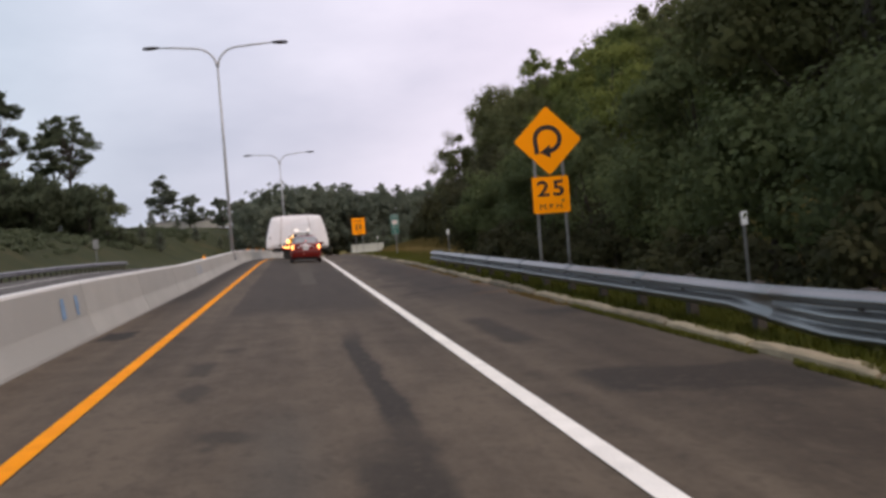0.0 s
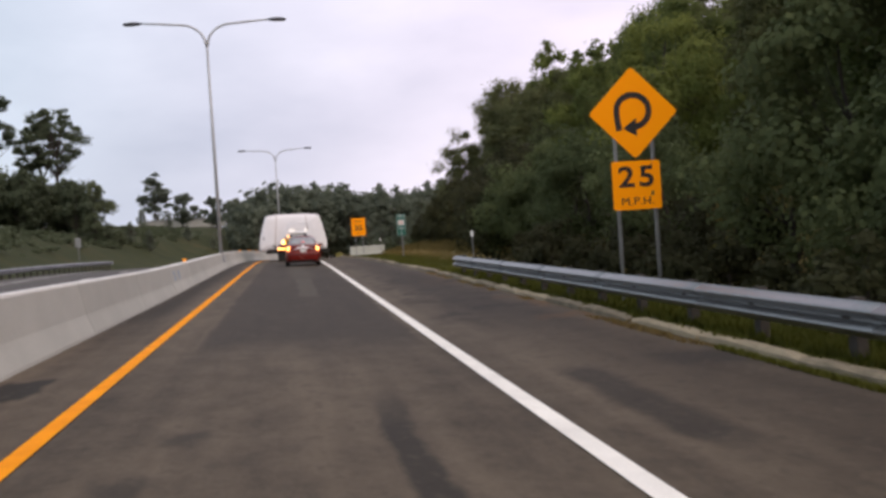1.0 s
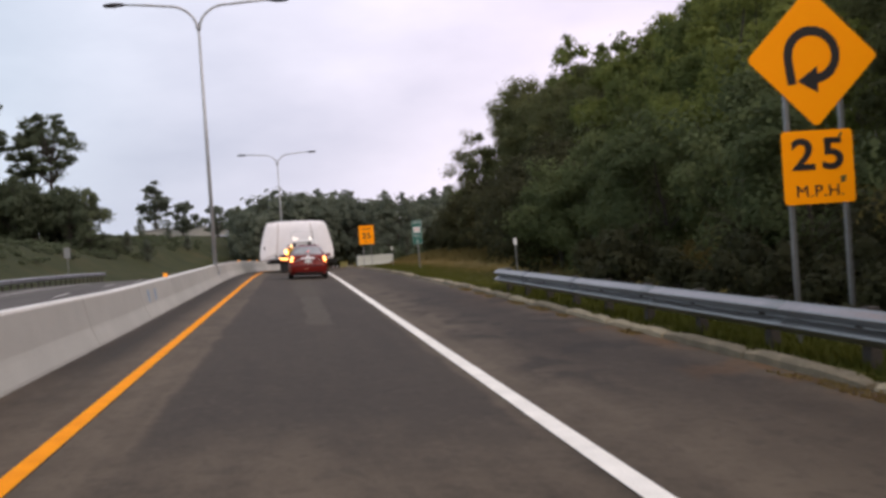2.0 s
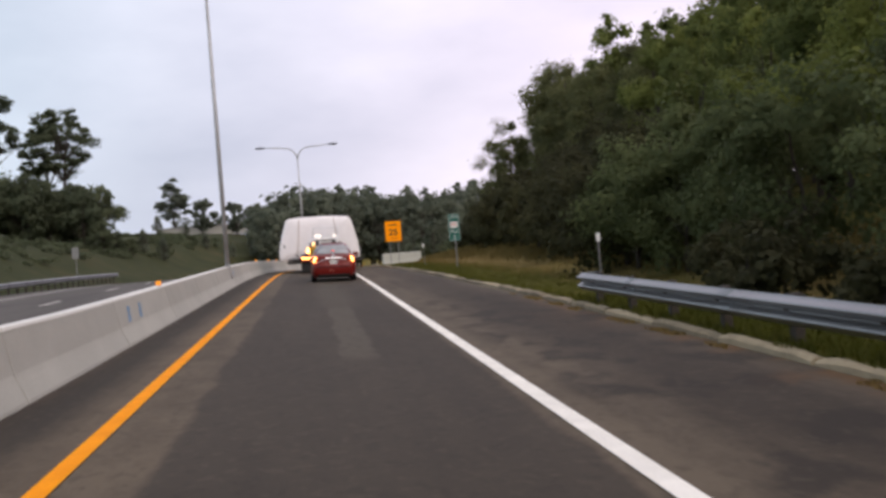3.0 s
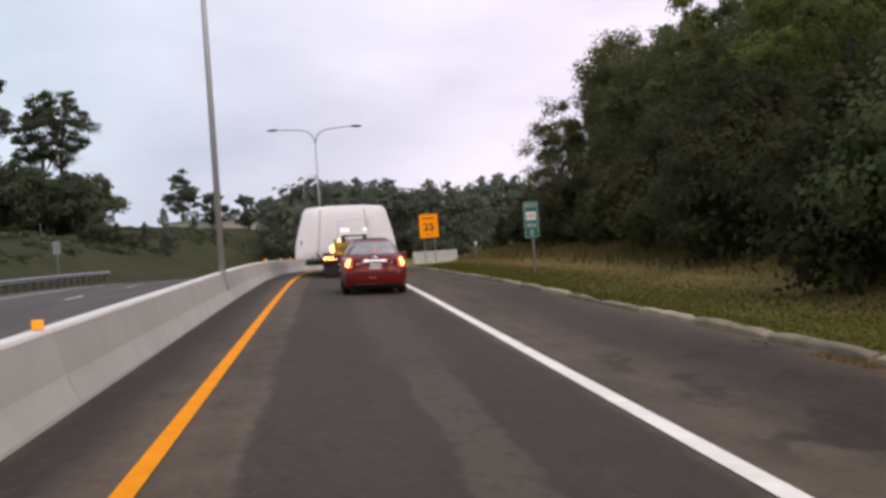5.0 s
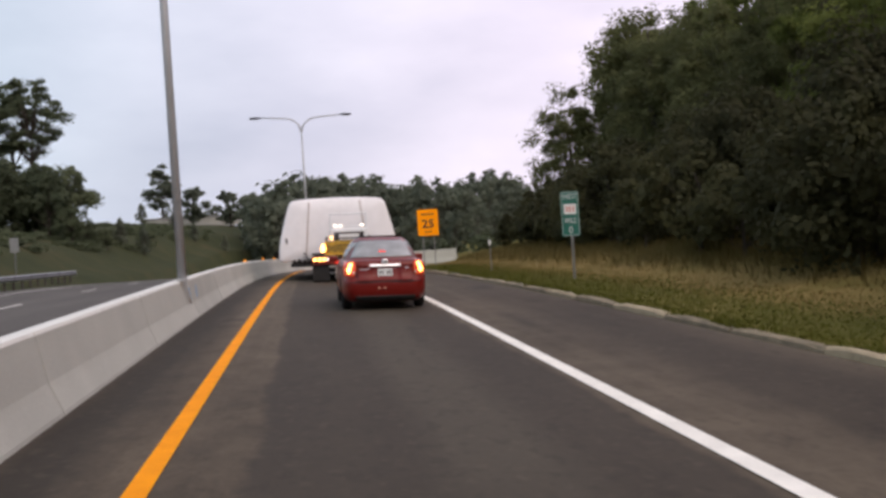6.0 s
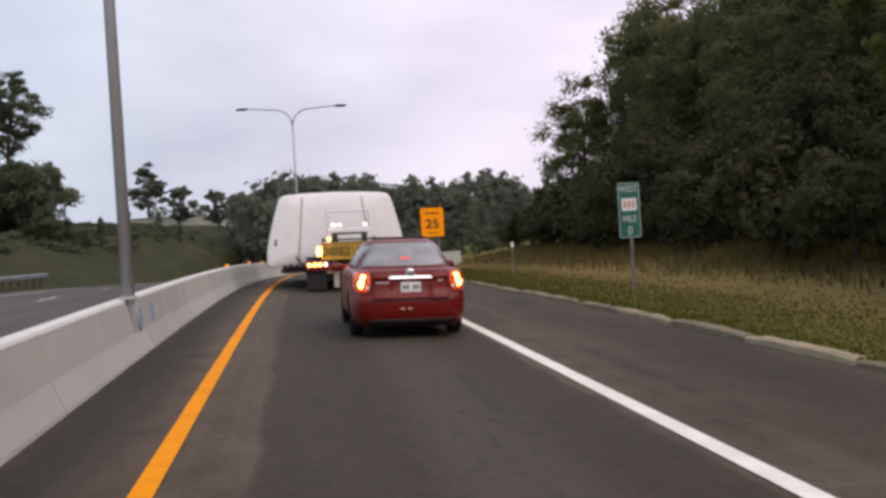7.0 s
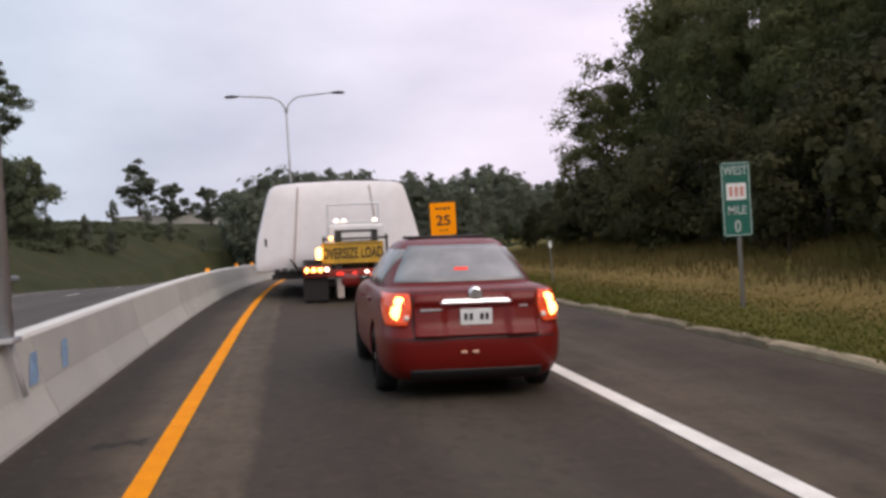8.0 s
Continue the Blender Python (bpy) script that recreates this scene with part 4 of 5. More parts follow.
            tube(bm, [(sx * dx, yy + 0.02, zz), (sx * dx, yy - 0.040, zz), (sx * dx, yy - 0.048, zz)], [rad, rad, rad * 0.6], 18)
            part("lit_bulb", bm, glow, lamp, "glowing amber indicator", True)
    lid_shape = lambda px, pz: 0.018 + 0.03 * max(0.0, min(1.0, (pz - 0.865) / 0.03)) + 0.03 * max(0.0, min(1.0, (abs(px) - 0.27) / 0.06)) * (1 - 0.6 * max(0, min(1, (abs(px) - 0.33) / 0.25)))
    part("trunk_seam", rear_panel(-0.592, 0.592, 0.588, 0.99, 0.0, 0.004), CAR_DARK, car)
    part("trunk_lid", rear_panel(-0.580, 0.580, 0.60, 0.985, 0.0, 0.012, 40, 18, lid_shape), CAR_RED, car, "", True)
    part("chrome_bar", boxed(0, 0, 0, 0.68, 0.05, 0.05, 0.012, Matrix.Translation((0, rear_y(BODY, 0, 0.895) - 0.055, 0.897)) @ Matrix.Rotation(radians(-32), 4, "X")), CHROME, car, "bright chrome strip above the plate")
    bm = bmesh.new()
    tube(bm, [(0, rear_y(BODY, 0, 0.965) - 0.04, 0.968), (0, rear_y(BODY, 0, 0.965) - 0.095, 0.962), (0, rear_y(BODY, 0, 0.965) - 0.105, 0.961)], [0.066, 0.066, 0.05], 20)
    part("badge", bm, CHROME, car, "plain round chrome badge")
    yp = rear_y(BODY, 0, 0.765)
    plate = part("number_plate", boxed(0, yp - 0.050, 0.765, 0.30, 0.012, 0.145, 0.004), WHITE_SIGN, car, "white number plate with dark bars")
    for k in range(5):
        if k != 2:
            part("text_bar", boxed(-0.1 + 0.05 * k, yp - 0.058, 0.765, 0.03, 0.006, 0.06), CAR_DARK, plate)
    part("script_bar", boxed(-0.42, rear_y(BODY, 0.42, 0.84) - 0.062, 0.835, 0.2, 0.01, 0.022), CHROME, car)
    part("script_bar", boxed(0.45, rear_y(BODY, 0.45, 0.85) - 0.058, 0.85, 0.08, 0.01, 0.02), CHROME, car)
    part("bumper_seam", rear_panel(-0.80, 0.80, 0.568, 0.580, 0.0, 0.004, 30, 2), CAR_DARK, car)
    part("valance", rear_panel(-0.62, 0.62, 0.180, 0.300, 0.0, 0.006, 24, 5), CAR_DARK, car, "black plastic lower valance", True)
    # two small pale pieces imitate glints on the bumper
    for px in (-0.13, -0.02):
        part("bumper_light", boxed(px, rear_y(BODY, px, 0.455) - 0.012, 0.455, 0.06, 0.02, 0.024, 0.008), GLINT_PINK, car)
    zz = 1.17
    part("stop_lamp", boxed(0, rear_y(CABIN, 0, zz, 4.2) - 0.03, zz, 0.14, 0.02, 0.026, 0.006), TAIL_RED, car, "lit red high stop lamp")
    bm = boxed(0, 2.05, 1.478, 0.86, 0.62, 0.03, 0.01)
    part("sunroof", bm, CAR_DARK, car, "dark glass sunroof panel")
    part("underbody", boxed(0, 2.4, 0.24, 1.35, 4.2, 0.14), CAR_DARK, car)
    for sx in (-1, 1):
        wheel(car, sx * 0.775, 1.06, 0.325, 0.215, 0.215)
        wheel(car, sx * 0.775, 3.83, 0.325, 0.215, 0.215)
    return car


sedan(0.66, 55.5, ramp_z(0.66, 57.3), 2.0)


# ---------------------------------------------------------------- the trailer with its wide load
def low_trailer(x, y, z):
    s = thing("low_trailer", "heavy low trailer with mud flaps and lit amber rear lamps", "trailer", pose(x, y, z, -0.9, 1.2, -0.8))
    for px in (-0.45, 0.45):
        part("frame_rail", boxed(px, 6.2, 0.80, 0.16, 12.2, 0.26, 0.01), STEEL_DARK, s)
    part("deck", boxed(0, 6.6, 0.97, 2.5, 11.2, 0.08, 0.01), STEEL_DARK, s)
    for k in range(5):
        part("outrigger", boxed(-0.05, 3.2 + 2.4 * k, 0.60, 4.0, 0.16, 0.13, 0.01), STEEL_DARK, s, "dark steel support beam under the load")
    part("rear_beam", boxed(0, 0.06, 0.70, 2.5, 0.12, 0.16, 0.015), TRAILER_RED, s, "faded red rear beam")
    for sx in (-1, 1):
        part("lamp_box", boxed(sx * 0.95, 0.0, 0.78, 0.62, 0.14, 0.20, 0.02), TRAILER_RED, s)
        for k in range(4):
            bm = bmesh.new()
            tube(bm, [(sx * (1.17 - 0.15 * k), -0.06, 0.79), (sx * (1.17 - 0.15 * k), -0.09, 0.79), (sx * (1.17 - 0.15 * k), -0.10, 0.79)], [0.055, 0.055, 0.03], 14)
            part("lamp", bm, HEAD_WHITE if k == 3 and sx < 0 else TAIL_AMBER, s, "lit round lamp", True)
        part("red_lamp", boxed(sx * 0.42, -0.02, 0.68, 0.16, 0.05, 0.07, 0.01), TAIL_RED, s)
        part("mud_flap", boxed(sx * 0.98, 0.10, 0.37, 0.56, 0.02, 0.56, 0.004), RUBBER, s, "black rubber mud flap")
        for k in range(3):
            for dx in (0.83, 1.12):
                wheel(s, sx * dx, 0.75 + 1.25 * k, 0.42, 0.25, 0.22)
    for k in range(3):
        part("axle", tube(bmesh.new(), [(-0.95, 0.75 + 1.25 * k, 0.42), (0.95, 0.75 + 1.25 * k, 0.42)], 0.07, 10), STEEL_DARK, s)
    part("jack_leg", boxed(-0.42, 0.2, 0.36, 0.16, 0.16, 0.46, 0.015), STRAP, s, "dull tan jack leg")
    part("tow_arm", boxed(0.15, 0.4, 0.50, 0.5, 0.5, 0.16, 0.03), STEEL_DARK, s)
    part("jack_leg", boxed(0.42, 0.2, 0.36, 0.16, 0.16, 0.46, 0.015), STRAP, s, "dull tan jack leg")
    # the warning banner
    banner = part("warning_banner", boxed(-0.12, 0.05, 1.15, 1.40, 0.03, 0.48, 0.01), SIGN_YELLOW, s, "yellow banner with black letters")
    lettering("banner_text", "OVERSIZE LOAD", 0.34, BLACK, banner, -0.12, 0.028, 1.13, 0.55)
    part("banner_border", boxed(-0.12, 0.034, 1.345, 1.30, 0.012, 0.02), BLACK, banner)
    for px in (-0.76, 0.66):
        part("banner_post", boxed(px, 0.09, 1.18, 0.05, 0.05, 0.72, 0.005), STEEL_DARK, s)
    part("crossbar", boxed(-0.05, 0.09, 1.47, 1.5, 0.05, 0.05, 0.005), STEEL_DARK, s)
    part("beacon", tube(bmesh.new(), [(-0.88, 0.0, 1.02), (-0.88, 0.0, 1.10), (-0.88, 0.0, 1.24), (-0.88, 0.0, 1.29)], [0.05, 0.075, 0.07, 0.03], 16), TAIL_AMBER, s, "lit amber beacon", True)
    part("beacon", tube(bmesh.new(), [(-0.6, 0.05, 1.45), (-0.6, 0.05, 1.53)], [0.05, 0.035], 14), TAIL_AMBER, s, "lit amber beacon", True)
    # white power unit behind the banner
    part("power_unit", boxed(0.0, 1.1, 1.52, 1.30, 0.9, 0.58, 0.06), UNIT_WHITE, s, "white painted power unit")
    part("grille", boxed(0.0, 0.645, 1.53, 1.00, 0.02, 0.30, 0.01), STEEL_DARK, s)
    part("grille_panel", boxed(0.0, 0.63, 1.52, 0.68, 0.02, 0.20, 0.02), UNIT_WHITE, s)
    part("light_bar", boxed(0.0, 0.75, 1.86, 1.24, 0.10, 0.06, 0.015), UNIT_WHITE, s)
    for px in (-0.45, -0.27, 0.45):
        part("work_lamp", boxed(px, 0.69, 1.90, 0.10, 0.07, 0.065, 0.02), HEAD_WHITE, s, "lit white work lamp")
    for px in (-0.62, 0.62):
        part("side_arm", tube(bmesh.new(), [(px, 0.75, 1.2), (px * 1.04, 0.75, 1.6), (px * 0.9, 0.75, 1.84)], 0.04, 8), UNIT_WHITE, s)
    rack = bmesh.new()
    tube(rack, [(-0.60, 2.4, 0.95), (-0.60, 2.4, 2.35), (0.66, 2.4, 2.35), (0.66, 2.4, 0.95)], 0.042, 6)
    part("head_rack", rack, UNIT_WHITE, s, "pale tubular rack")
    for k, px in enumerate((-1.98, -1.80, -1.62, -1.44)):
        part("winch", tube(bmesh.new(), [(px, 2.94, 0.735 + 0.02 * (k % 2)), (px + 0.14, 2.94, 0.735)], 0.07 + 0.015 * (k % 2), 10), STEEL_DARK, s)
    part("winch_lever", tube(bmesh.new(), [(-1.40, 2.92, 0.72), (-1.46, 2.90, 0.90), (-1.58, 2.90, 1.04)], 0.028, 6), STEEL_DARK, s)
    for px, pz in ((-0.10, 0.69), (0.18, 0.71), (0.30, 0.64)):
        part("marker_lamp", boxed(px, -0.03, pz, 0.10, 0.04, 0.06, 0.01), TAIL_RED if pz < 0.7 else HEAD_WHITE, s, "small lit marker lamp")
    return s


TR_Y = 70.8
low_trailer(0.62, TR_Y, ramp_z(0.62, 72.5) + 0.0)


def wide_load(x, y, z):
    s = thing("wide_load", "huge white wrapped wide load with two straps on the low trailer", "cargo", pose(x, y, z, -0.9, 1.2, -0.8))
    half = [(0.0, -0.1), (1.2, -0.1), (2.0, -0.1), (2.07, -0.07), (2.09, 0.02), (2.08, 0.35), (2.02, 0.75), (1.91, 1.2), (1.80, 1.6), (1.72, 1.88), (1.66, 2.01), (1.55, 2.09), (1.36, 2.12), (0.9, 2.15), (0.0, 2.17)]
    loop = half + [(-a, b) for a, b in half[-2:0:-1]]
    bm = bmesh.new()
    cz = 1.05
    rings = []
    for yy, k in ((0.0, 0.955), (0.02, 0.976), (0.05, 0.988), (0.12, 0.997), (0.4, 1.0), (2.0, 1.0), (6.0, 1.0), (10.5, 1.0), (11.0, 0.95)):
        rings.append([bm.verts.new((a * 1.02 * (1 - (1 - k) * 0.8), yy, cz + (b - cz) * k)) for a, b in loop])
    n = len(loop)
    for a, b in zip(rings, rings[1:]):
        for k in range(n):
            bm.faces.new((a[k], a[(k + 1) % n], b[(k + 1) % n], b[k]))
    # the tail face bulges slightly
    mid = [bm.verts.new((v.co.x * 0.6, -0.05, cz + (v.co.z - cz) * 0.6)) for v in rings[0]]
    for k in range(n):
        bm.faces.new((rings[0][(k + 1) % n], rings[0][k], mid[k], mid[(k + 1) % n]))
    bm.faces.new(mid)
    bm.faces.new(rings[-1])
    bmesh.ops.recalc_face_normals(bm, faces=bm.faces)
    part("wrapped_shell", bm, WRAP, s, "white shrink-wrapped shell with rounded edges", True)
    for top, low in ((-0.98, -1.16), (0.80, 1.08)):
        rows = []
        for u, yy, zz in ((0.0, -0.062, 0.05), (0.25, -0.064, 0.55), (0.5, -0.064, 1.05), (0.75, -0.055, 1.6), (0.93, -0.02, 1.98), (1.0, 0.10, 2.12), (1.0, 0.4, 2.155), (1.0, 3.0, 2.16)):
            xx = low + (top - low) * u
            rows.append([(xx - 0.02, yy - 0.012, zz + 0.008), (xx + 0.02, yy - 0.012, zz + 0.008)])
        part("strap", skin(rows, 0.006, (0, -0.7, 0.7)), STRAP, s, "dull brown webbing strap")
    # dark rim added round the shell to imitate its dark outline
    edge_rows = []
    for yy, k in ((0.42, 1.03), (0.60, 1.03)):
        edge_rows.append([(a * 1.02 * k, yy, cz + (b - cz) * k) for a, b in loop[4:-3]])
    part("tarp_edge", skin(edge_rows, 0.006, (0, 0, 0.5)), STEEL_DARK, s, "dark rim added round the load's outline")
    part("vent_hole", boxed(-1.84, -0.012, 0.66, 0.055, 0.03, 0.20, 0.01), CAR_DARK, s, "small dark opening")
    return s


wide_load(0.35, TR_Y + 3.1, ramp_z(0.42, 74.0) + 0.79)


# ---------------------------------------------------------------- trees
def leaf_mesh(name, centres, facing, size, rs, material):
    """Many small four-cornered leaves at the given centres, turned loosely outwards and up."""
    n = len(centres)
    c = facing + 0.30 * rs.normal(size=(n, 3)) + np.array([0, 0, 0.35])
    c /= np.linalg.norm(c, axis=1)[:, None]
    a = np.cross(c, rs.normal(size=(n, 3)))
    a /= np.linalg.norm(a, axis=1)[:, None]
    b = np.cross(c, a)
    s = size * rs.uniform(0.6, 1.3, (n, 1))
    co = np.empty((n, 4, 3))
    co[:, 0] = centres - a * s * 0.5
    co[:, 1] = centres + b * s * 0.40 + c * s * 0.08
    co[:, 2] = centres + a * s * 0.5
    co[:, 3] = centres - b * s * 0.40 + c * s * 0.08
    me = bpy.data.meshes.new(name)
    me.vertices.add(4 * n)
    me.vertices.foreach_set("co", co.ravel())
    me.loops.add(4 * n)
    me.loops.foreach_set("vertex_index", np.arange(4 * n))
    me.polygons.add(n)
    me.polygons.foreach_set("loop_start", np.arange(n) * 4)
    me.polygons.foreach_set("loop_total", np.full(n, 4))
    me.materials.append(material)
    me.update()
    return me


def tree(name, label, seed, height, radius, low, leaves, size, clumps, spread=0.30, material=None, gap=0.0, trunk_r=0.16, category="tree", flat=0.9):
    """A tree: tapered trunk with limbs to the clumps, and a crown of many leaves. low: where the crown begins, as a share of the height."""
    rs, rd = np.random.RandomState(seed), random.Random(seed)
    s = thing(name, label, category)
    zc, zr = height * (1 + low) / 2, height * (1 - low) / 2
    cents = []
    while len(cents) < clumps:
        p = rs.normal(size=3)
        p /= np.linalg.norm(p)
        r = rs.uniform(0.35, 1.0) ** 0.5 * (1 - spread * 0.6)
        wide = 1.0 - 0.35 * max(0.0, p[2])
        q = np.array([p[0] * r * radius * wide, p[1] * r * radius * wide, zc + p[2] * r * zr])
        if gap and any(np.linalg.norm((q - c) / radius) < gap for c in cents):
            gap *= 0.98
            continue
        cents.append(q)
    reach = radius * spread * 1.25
    for i, q in enumerate(cents):
        others = [c for k, c in enumerate(cents) if k != i]
        c = min(others, key=lambda o: np.linalg.norm(o - q))
        d = np.linalg.norm(c - q)
        if d > reach and not gap:
            cents[i] = c + (q - c) * reach / d
    bm = bmesh.new()
    top = height * 0.72
    bend = [(rd.uniform(-0.04, 0.04) * height * k / 5, rd.uniform(-0.04, 0.04) * height * k / 5, top * k / 5 - (0.3 if k == 0 else 0)) for k in range(6)]
    tube(bm, bend, [trunk_r * (1.25 - k * 0.21) for k in range(6)], 8)
    for c in cents:
        if c[2] < height * low * 0.8:
            continue
        k = max(1, min(4, int(c[2] / top * 5 * (0.85 if gap else 0.62))))
        b0 = Vector(bend[k])
        mid = b0.lerp(Vector(c), 0.5) + Vector((0, 0, -0.015 * height))
        tube(bm, [b0, mid, Vector(c)], [trunk_r * 0.26, trunk_r * 0.15, trunk_r * 0.04], 4, False)
    part("trunk", bm, BARK, s)
    # every clump is a cluster of smaller sprays, uneven in size, with a few stray twigs
    sprays = 6
    per = leaves // (clumps * sprays)
    pts, ways = [], []
    for c in cents:
        rc = radius * spread * rs.uniform(0.65, 1.3)
        for _ in range(sprays):
            o = rs.normal(size=3)
            o /= np.linalg.norm(o)
            mid = c + o * rc * rs.uniform(0.35, 0.75) * np.array([1.0, 1.0, flat])
            rk = rc * rs.uniform(0.35, 0.72)
            d = rs.normal(size=(per, 3))
            d /= np.linalg.norm(d, axis=1)[:, None]
            rr = rs.uniform(0.15, 1.0, (per, 1)) ** 0.6
            far = 1 + 0.5 * (rs.uniform(size=(per, 1)) > 0.93)
            p = mid + d * rr * rk * far * np.array([1.0, 1.0, 0.85 * flat])
            out = (p - c) / (np.linalg.norm(p - c, axis=1)[:, None] + 1e-6)
            pts.append(p)
            ways.append(0.5 * d + 0.7 * out)
    crown = new("crown", leaf_mesh("crown", np.concatenate(pts), np.concatenate(ways), size, rs, material or LEAF))
    crown.parent = s
    return s


def plant(proto, x, y, turn, scale, sink=0.15, flat=1.0):
    ob = copy_thing(proto, pose(x, y, ground_z(x, y) - sink, 0, 0, turn))
    ob.scale = (scale, scale, scale * flat)
    return ob


def strew(name, label, protos, spots, material):
    """Low bushes too many to count, joined into one mesh: each spot is (x, y, turn, scale, flat)."""
    shapes = []
    for p in protos:
        me = next(o for o in p.children if o.name.startswith("crown")).data
        co = np.empty(len(me.vertices) * 3)
        me.vertices.foreach_get("co", co)
        shapes.append(co.reshape(-1, 3))
    out = []
    for i, (x, y, turn, scale, flat) in enumerate(spots):
        c, s = math.cos(radians(turn)), math.sin(radians(turn))
        m = np.array([[c, s, 0], [-s, c, 0], [0, 0, flat]]) * scale
        out.append(shapes[i % len(shapes)] @ m + np.array([x, y, ground_z(x, y) - 0.2]))
    co = np.concatenate(out)
    n = len(co) // 4
    me = bpy.data.meshes.new(name)
    me.vertices.add(4 * n)
    me.vertices.foreach_set("co", co.ravel())
    me.loops.add(4 * n)
    me.loops.foreach_set("vertex_index", np.arange(4 * n))
    me.polygons.add(n)
    me.polygons.foreach_set("loop_start", np.arange(n) * 4)
    me.polygons.foreach_set("loop_total", np.full(n, 4))
    me.materials.append(material)
    me.update()
    return tagged(new(name, me), label, "scrub", kind="stuff")


def drop_proto(ob):
    for o in (*ob.children_recursive, ob):
        bpy.data.objects.remove(o)


WOOD = "dark green broad-leaved tree in full leaf at the wood's edge"
FRESH = "lighter yellow-green broad-leaved tree at the wood's edge"
near = [
    tree("tree", WOOD, 11, 12.0, 3.6, 0.10, 16400, 0.159, 34, 0.31),
    tree("tree", WOOD, 12, 13.0, 3.3, 0.08, 16400, 0.159, 36, 0.31),
    tree("tree", WOOD, 13, 10.5, 3.8, 0.06, 16400, 0.159, 30, 0.32),
]
edge = [
    tree("tree", WOOD, 14, 14.0, 3.4, 0.06, 12000, 0.184, 38, 0.32, LEAF_EDGE),
    tree("tree", WOOD, 52, 12.5, 3.5, 0.04, 12000, 0.184, 36, 0.32, LEAF_EDGE),
    tree("tree", WOOD, 53, 13.5, 3.3, 0.05, 12000, 0.184, 36, 0.33, LEAF_EDGE),
]
fresh = [
    tree("tree", FRESH, 61, 11.0, 3.7, 0.06, 16800, 0.162, 30, 0.33, LEAF_FRESH),
    tree("tree", FRESH, 62, 12.5, 3.5, 0.08, 16800, 0.162, 34, 0.31, LEAF_FRESH),
]
lime = [
    tree("tree", FRESH, 65, 11.5, 3.7, 0.06, 16800, 0.162, 30, 0.33, LEAF_LIME),
    tree("tree", FRESH, 66, 13.0, 3.5, 0.08, 7800, 0.243, 34, 0.31, LEAF_LIME),
]
edge_fresh = [
    tree("tree", FRESH, 67, 11.5, 3.6, 0.06, 12700, 0.18, 34, 0.32, LEAF_FRESH),
    tree("tree", FRESH, 68, 12.5, 3.4, 0.06, 12700, 0.18, 34, 0.32, LEAF_LIME),
]
middle = [
    tree("tree", WOOD, 15, 12.5, 3.6, 0.10, 5600, 0.31, 36, 0.31, LEAF_EDGE),
    tree("tree", WOOD, 16, 13.5, 3.4, 0.12, 5600, 0.31, 38, 0.31, LEAF_EDGE),
    tree("tree", WOOD, 17, 11.5, 3.7, 0.10, 5600, 0.31, 34, 0.31, LEAF_EDGE),
]
back_fresh = [
    tree("tree", FRESH, 63, 12.5, 3.6, 0.10, 7200, 0.27, 36, 0.31, LEAF_FRESH),
    tree("tree", FRESH, 64, 13.5, 3.5, 0.10, 7200, 0.27, 36, 0.31, LEAF_FRESH),
]
behind = [
    tree("tree", WOOD, 18, 13.0, 3.7, 0.10, 2800, 0.50, 34, 0.31),
    tree("tree", WOOD, 19, 12.0, 3.6, 0.10, 2800, 0.50, 34, 0.31),
]
bushes = [
    tree("bush", "dense green bush, darkened for the shade at the wood's foot", 21, 3.0, 1.7, 0.0, 5000, 0.115, 16, 0.40, LEAF_SHADED, trunk_r=0.06, category="bush"),
    tree("bush", "dense green bush, darkened for the shade at the wood's foot", 22, 4.2, 1.9, 0.0, 5400, 0.125, 18, 0.38, LEAF_SHADED, trunk_r=0.06, category="bush"),
    tree("bush", "dense green bush, darkened for the shade at the wood's foot", 23, 2.2, 1.6, 0.0, 4500, 0.115, 14, 0.42, LEAF_SHADED, trunk_r=0.05, category="bush"),
]
back_bushes = [
    tree("bush", "dense green bush, darkened for the shade at the wood's foot", 28, 3.0, 1.7, 0.0, 1600, 0.212, 16, 0.40, LEAF_SHADED, trunk_r=0.06, category="bush"),
    tree("bush", "dense green bush, darkened for the shade at the wood's foot", 29, 2.4, 1.7, 0.0, 1600, 0.196, 14, 0.42, LEAF_SHADED, trunk_r=0.05, category="bush"),
]
pale_bushes = [
    tree("bush", "leafy grey-green bush behind the guardrail", 26, 3.4, 1.8, 0.0, 5800, 0.108, 16, 0.40, LEAF_PALE, trunk_r=0.06, category="bush"),
    tree("bush", "leafy grey-green bush behind the guardrail", 27, 4.4, 1.9, 0.0, 6200, 0.108, 18, 0.38, LEAF_PALE, trunk_r=0.06, category="bush"),
]
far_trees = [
    tree("tree", "broad-leaved tree in a distant wood, leaves lightened for haze", 31, 12.0, 3.6, 0.04, 1800, 0.507, 26, 0.34, LEAF_HAZED),
    tree("tree", "broad-leaved tree in a distant wood, leaves lightened for haze", 32, 12.0, 3.2, 0.04, 1800, 0.507, 26, 0.34, LEAF_HAZED),
    tree("tree", "broad-leaved tree in a distant wood, leaves lightened for haze", 33, 12.0, 4.0, 0.04, 1800, 0.507, 24, 0.34, LEAF_HAZED),
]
thicket = [
    tree("tree", "dark green tree in a thicket on the slope", 34, 7.5, 3.2, 0.0, 3000, 0.34, 24, 0.36, LEAF_MID),
    tree("tree", "dark green tree in a thicket on the slope", 35, 8.5, 3.4, 0.0, 3000, 0.34, 26, 0.34, LEAF_MID),
]
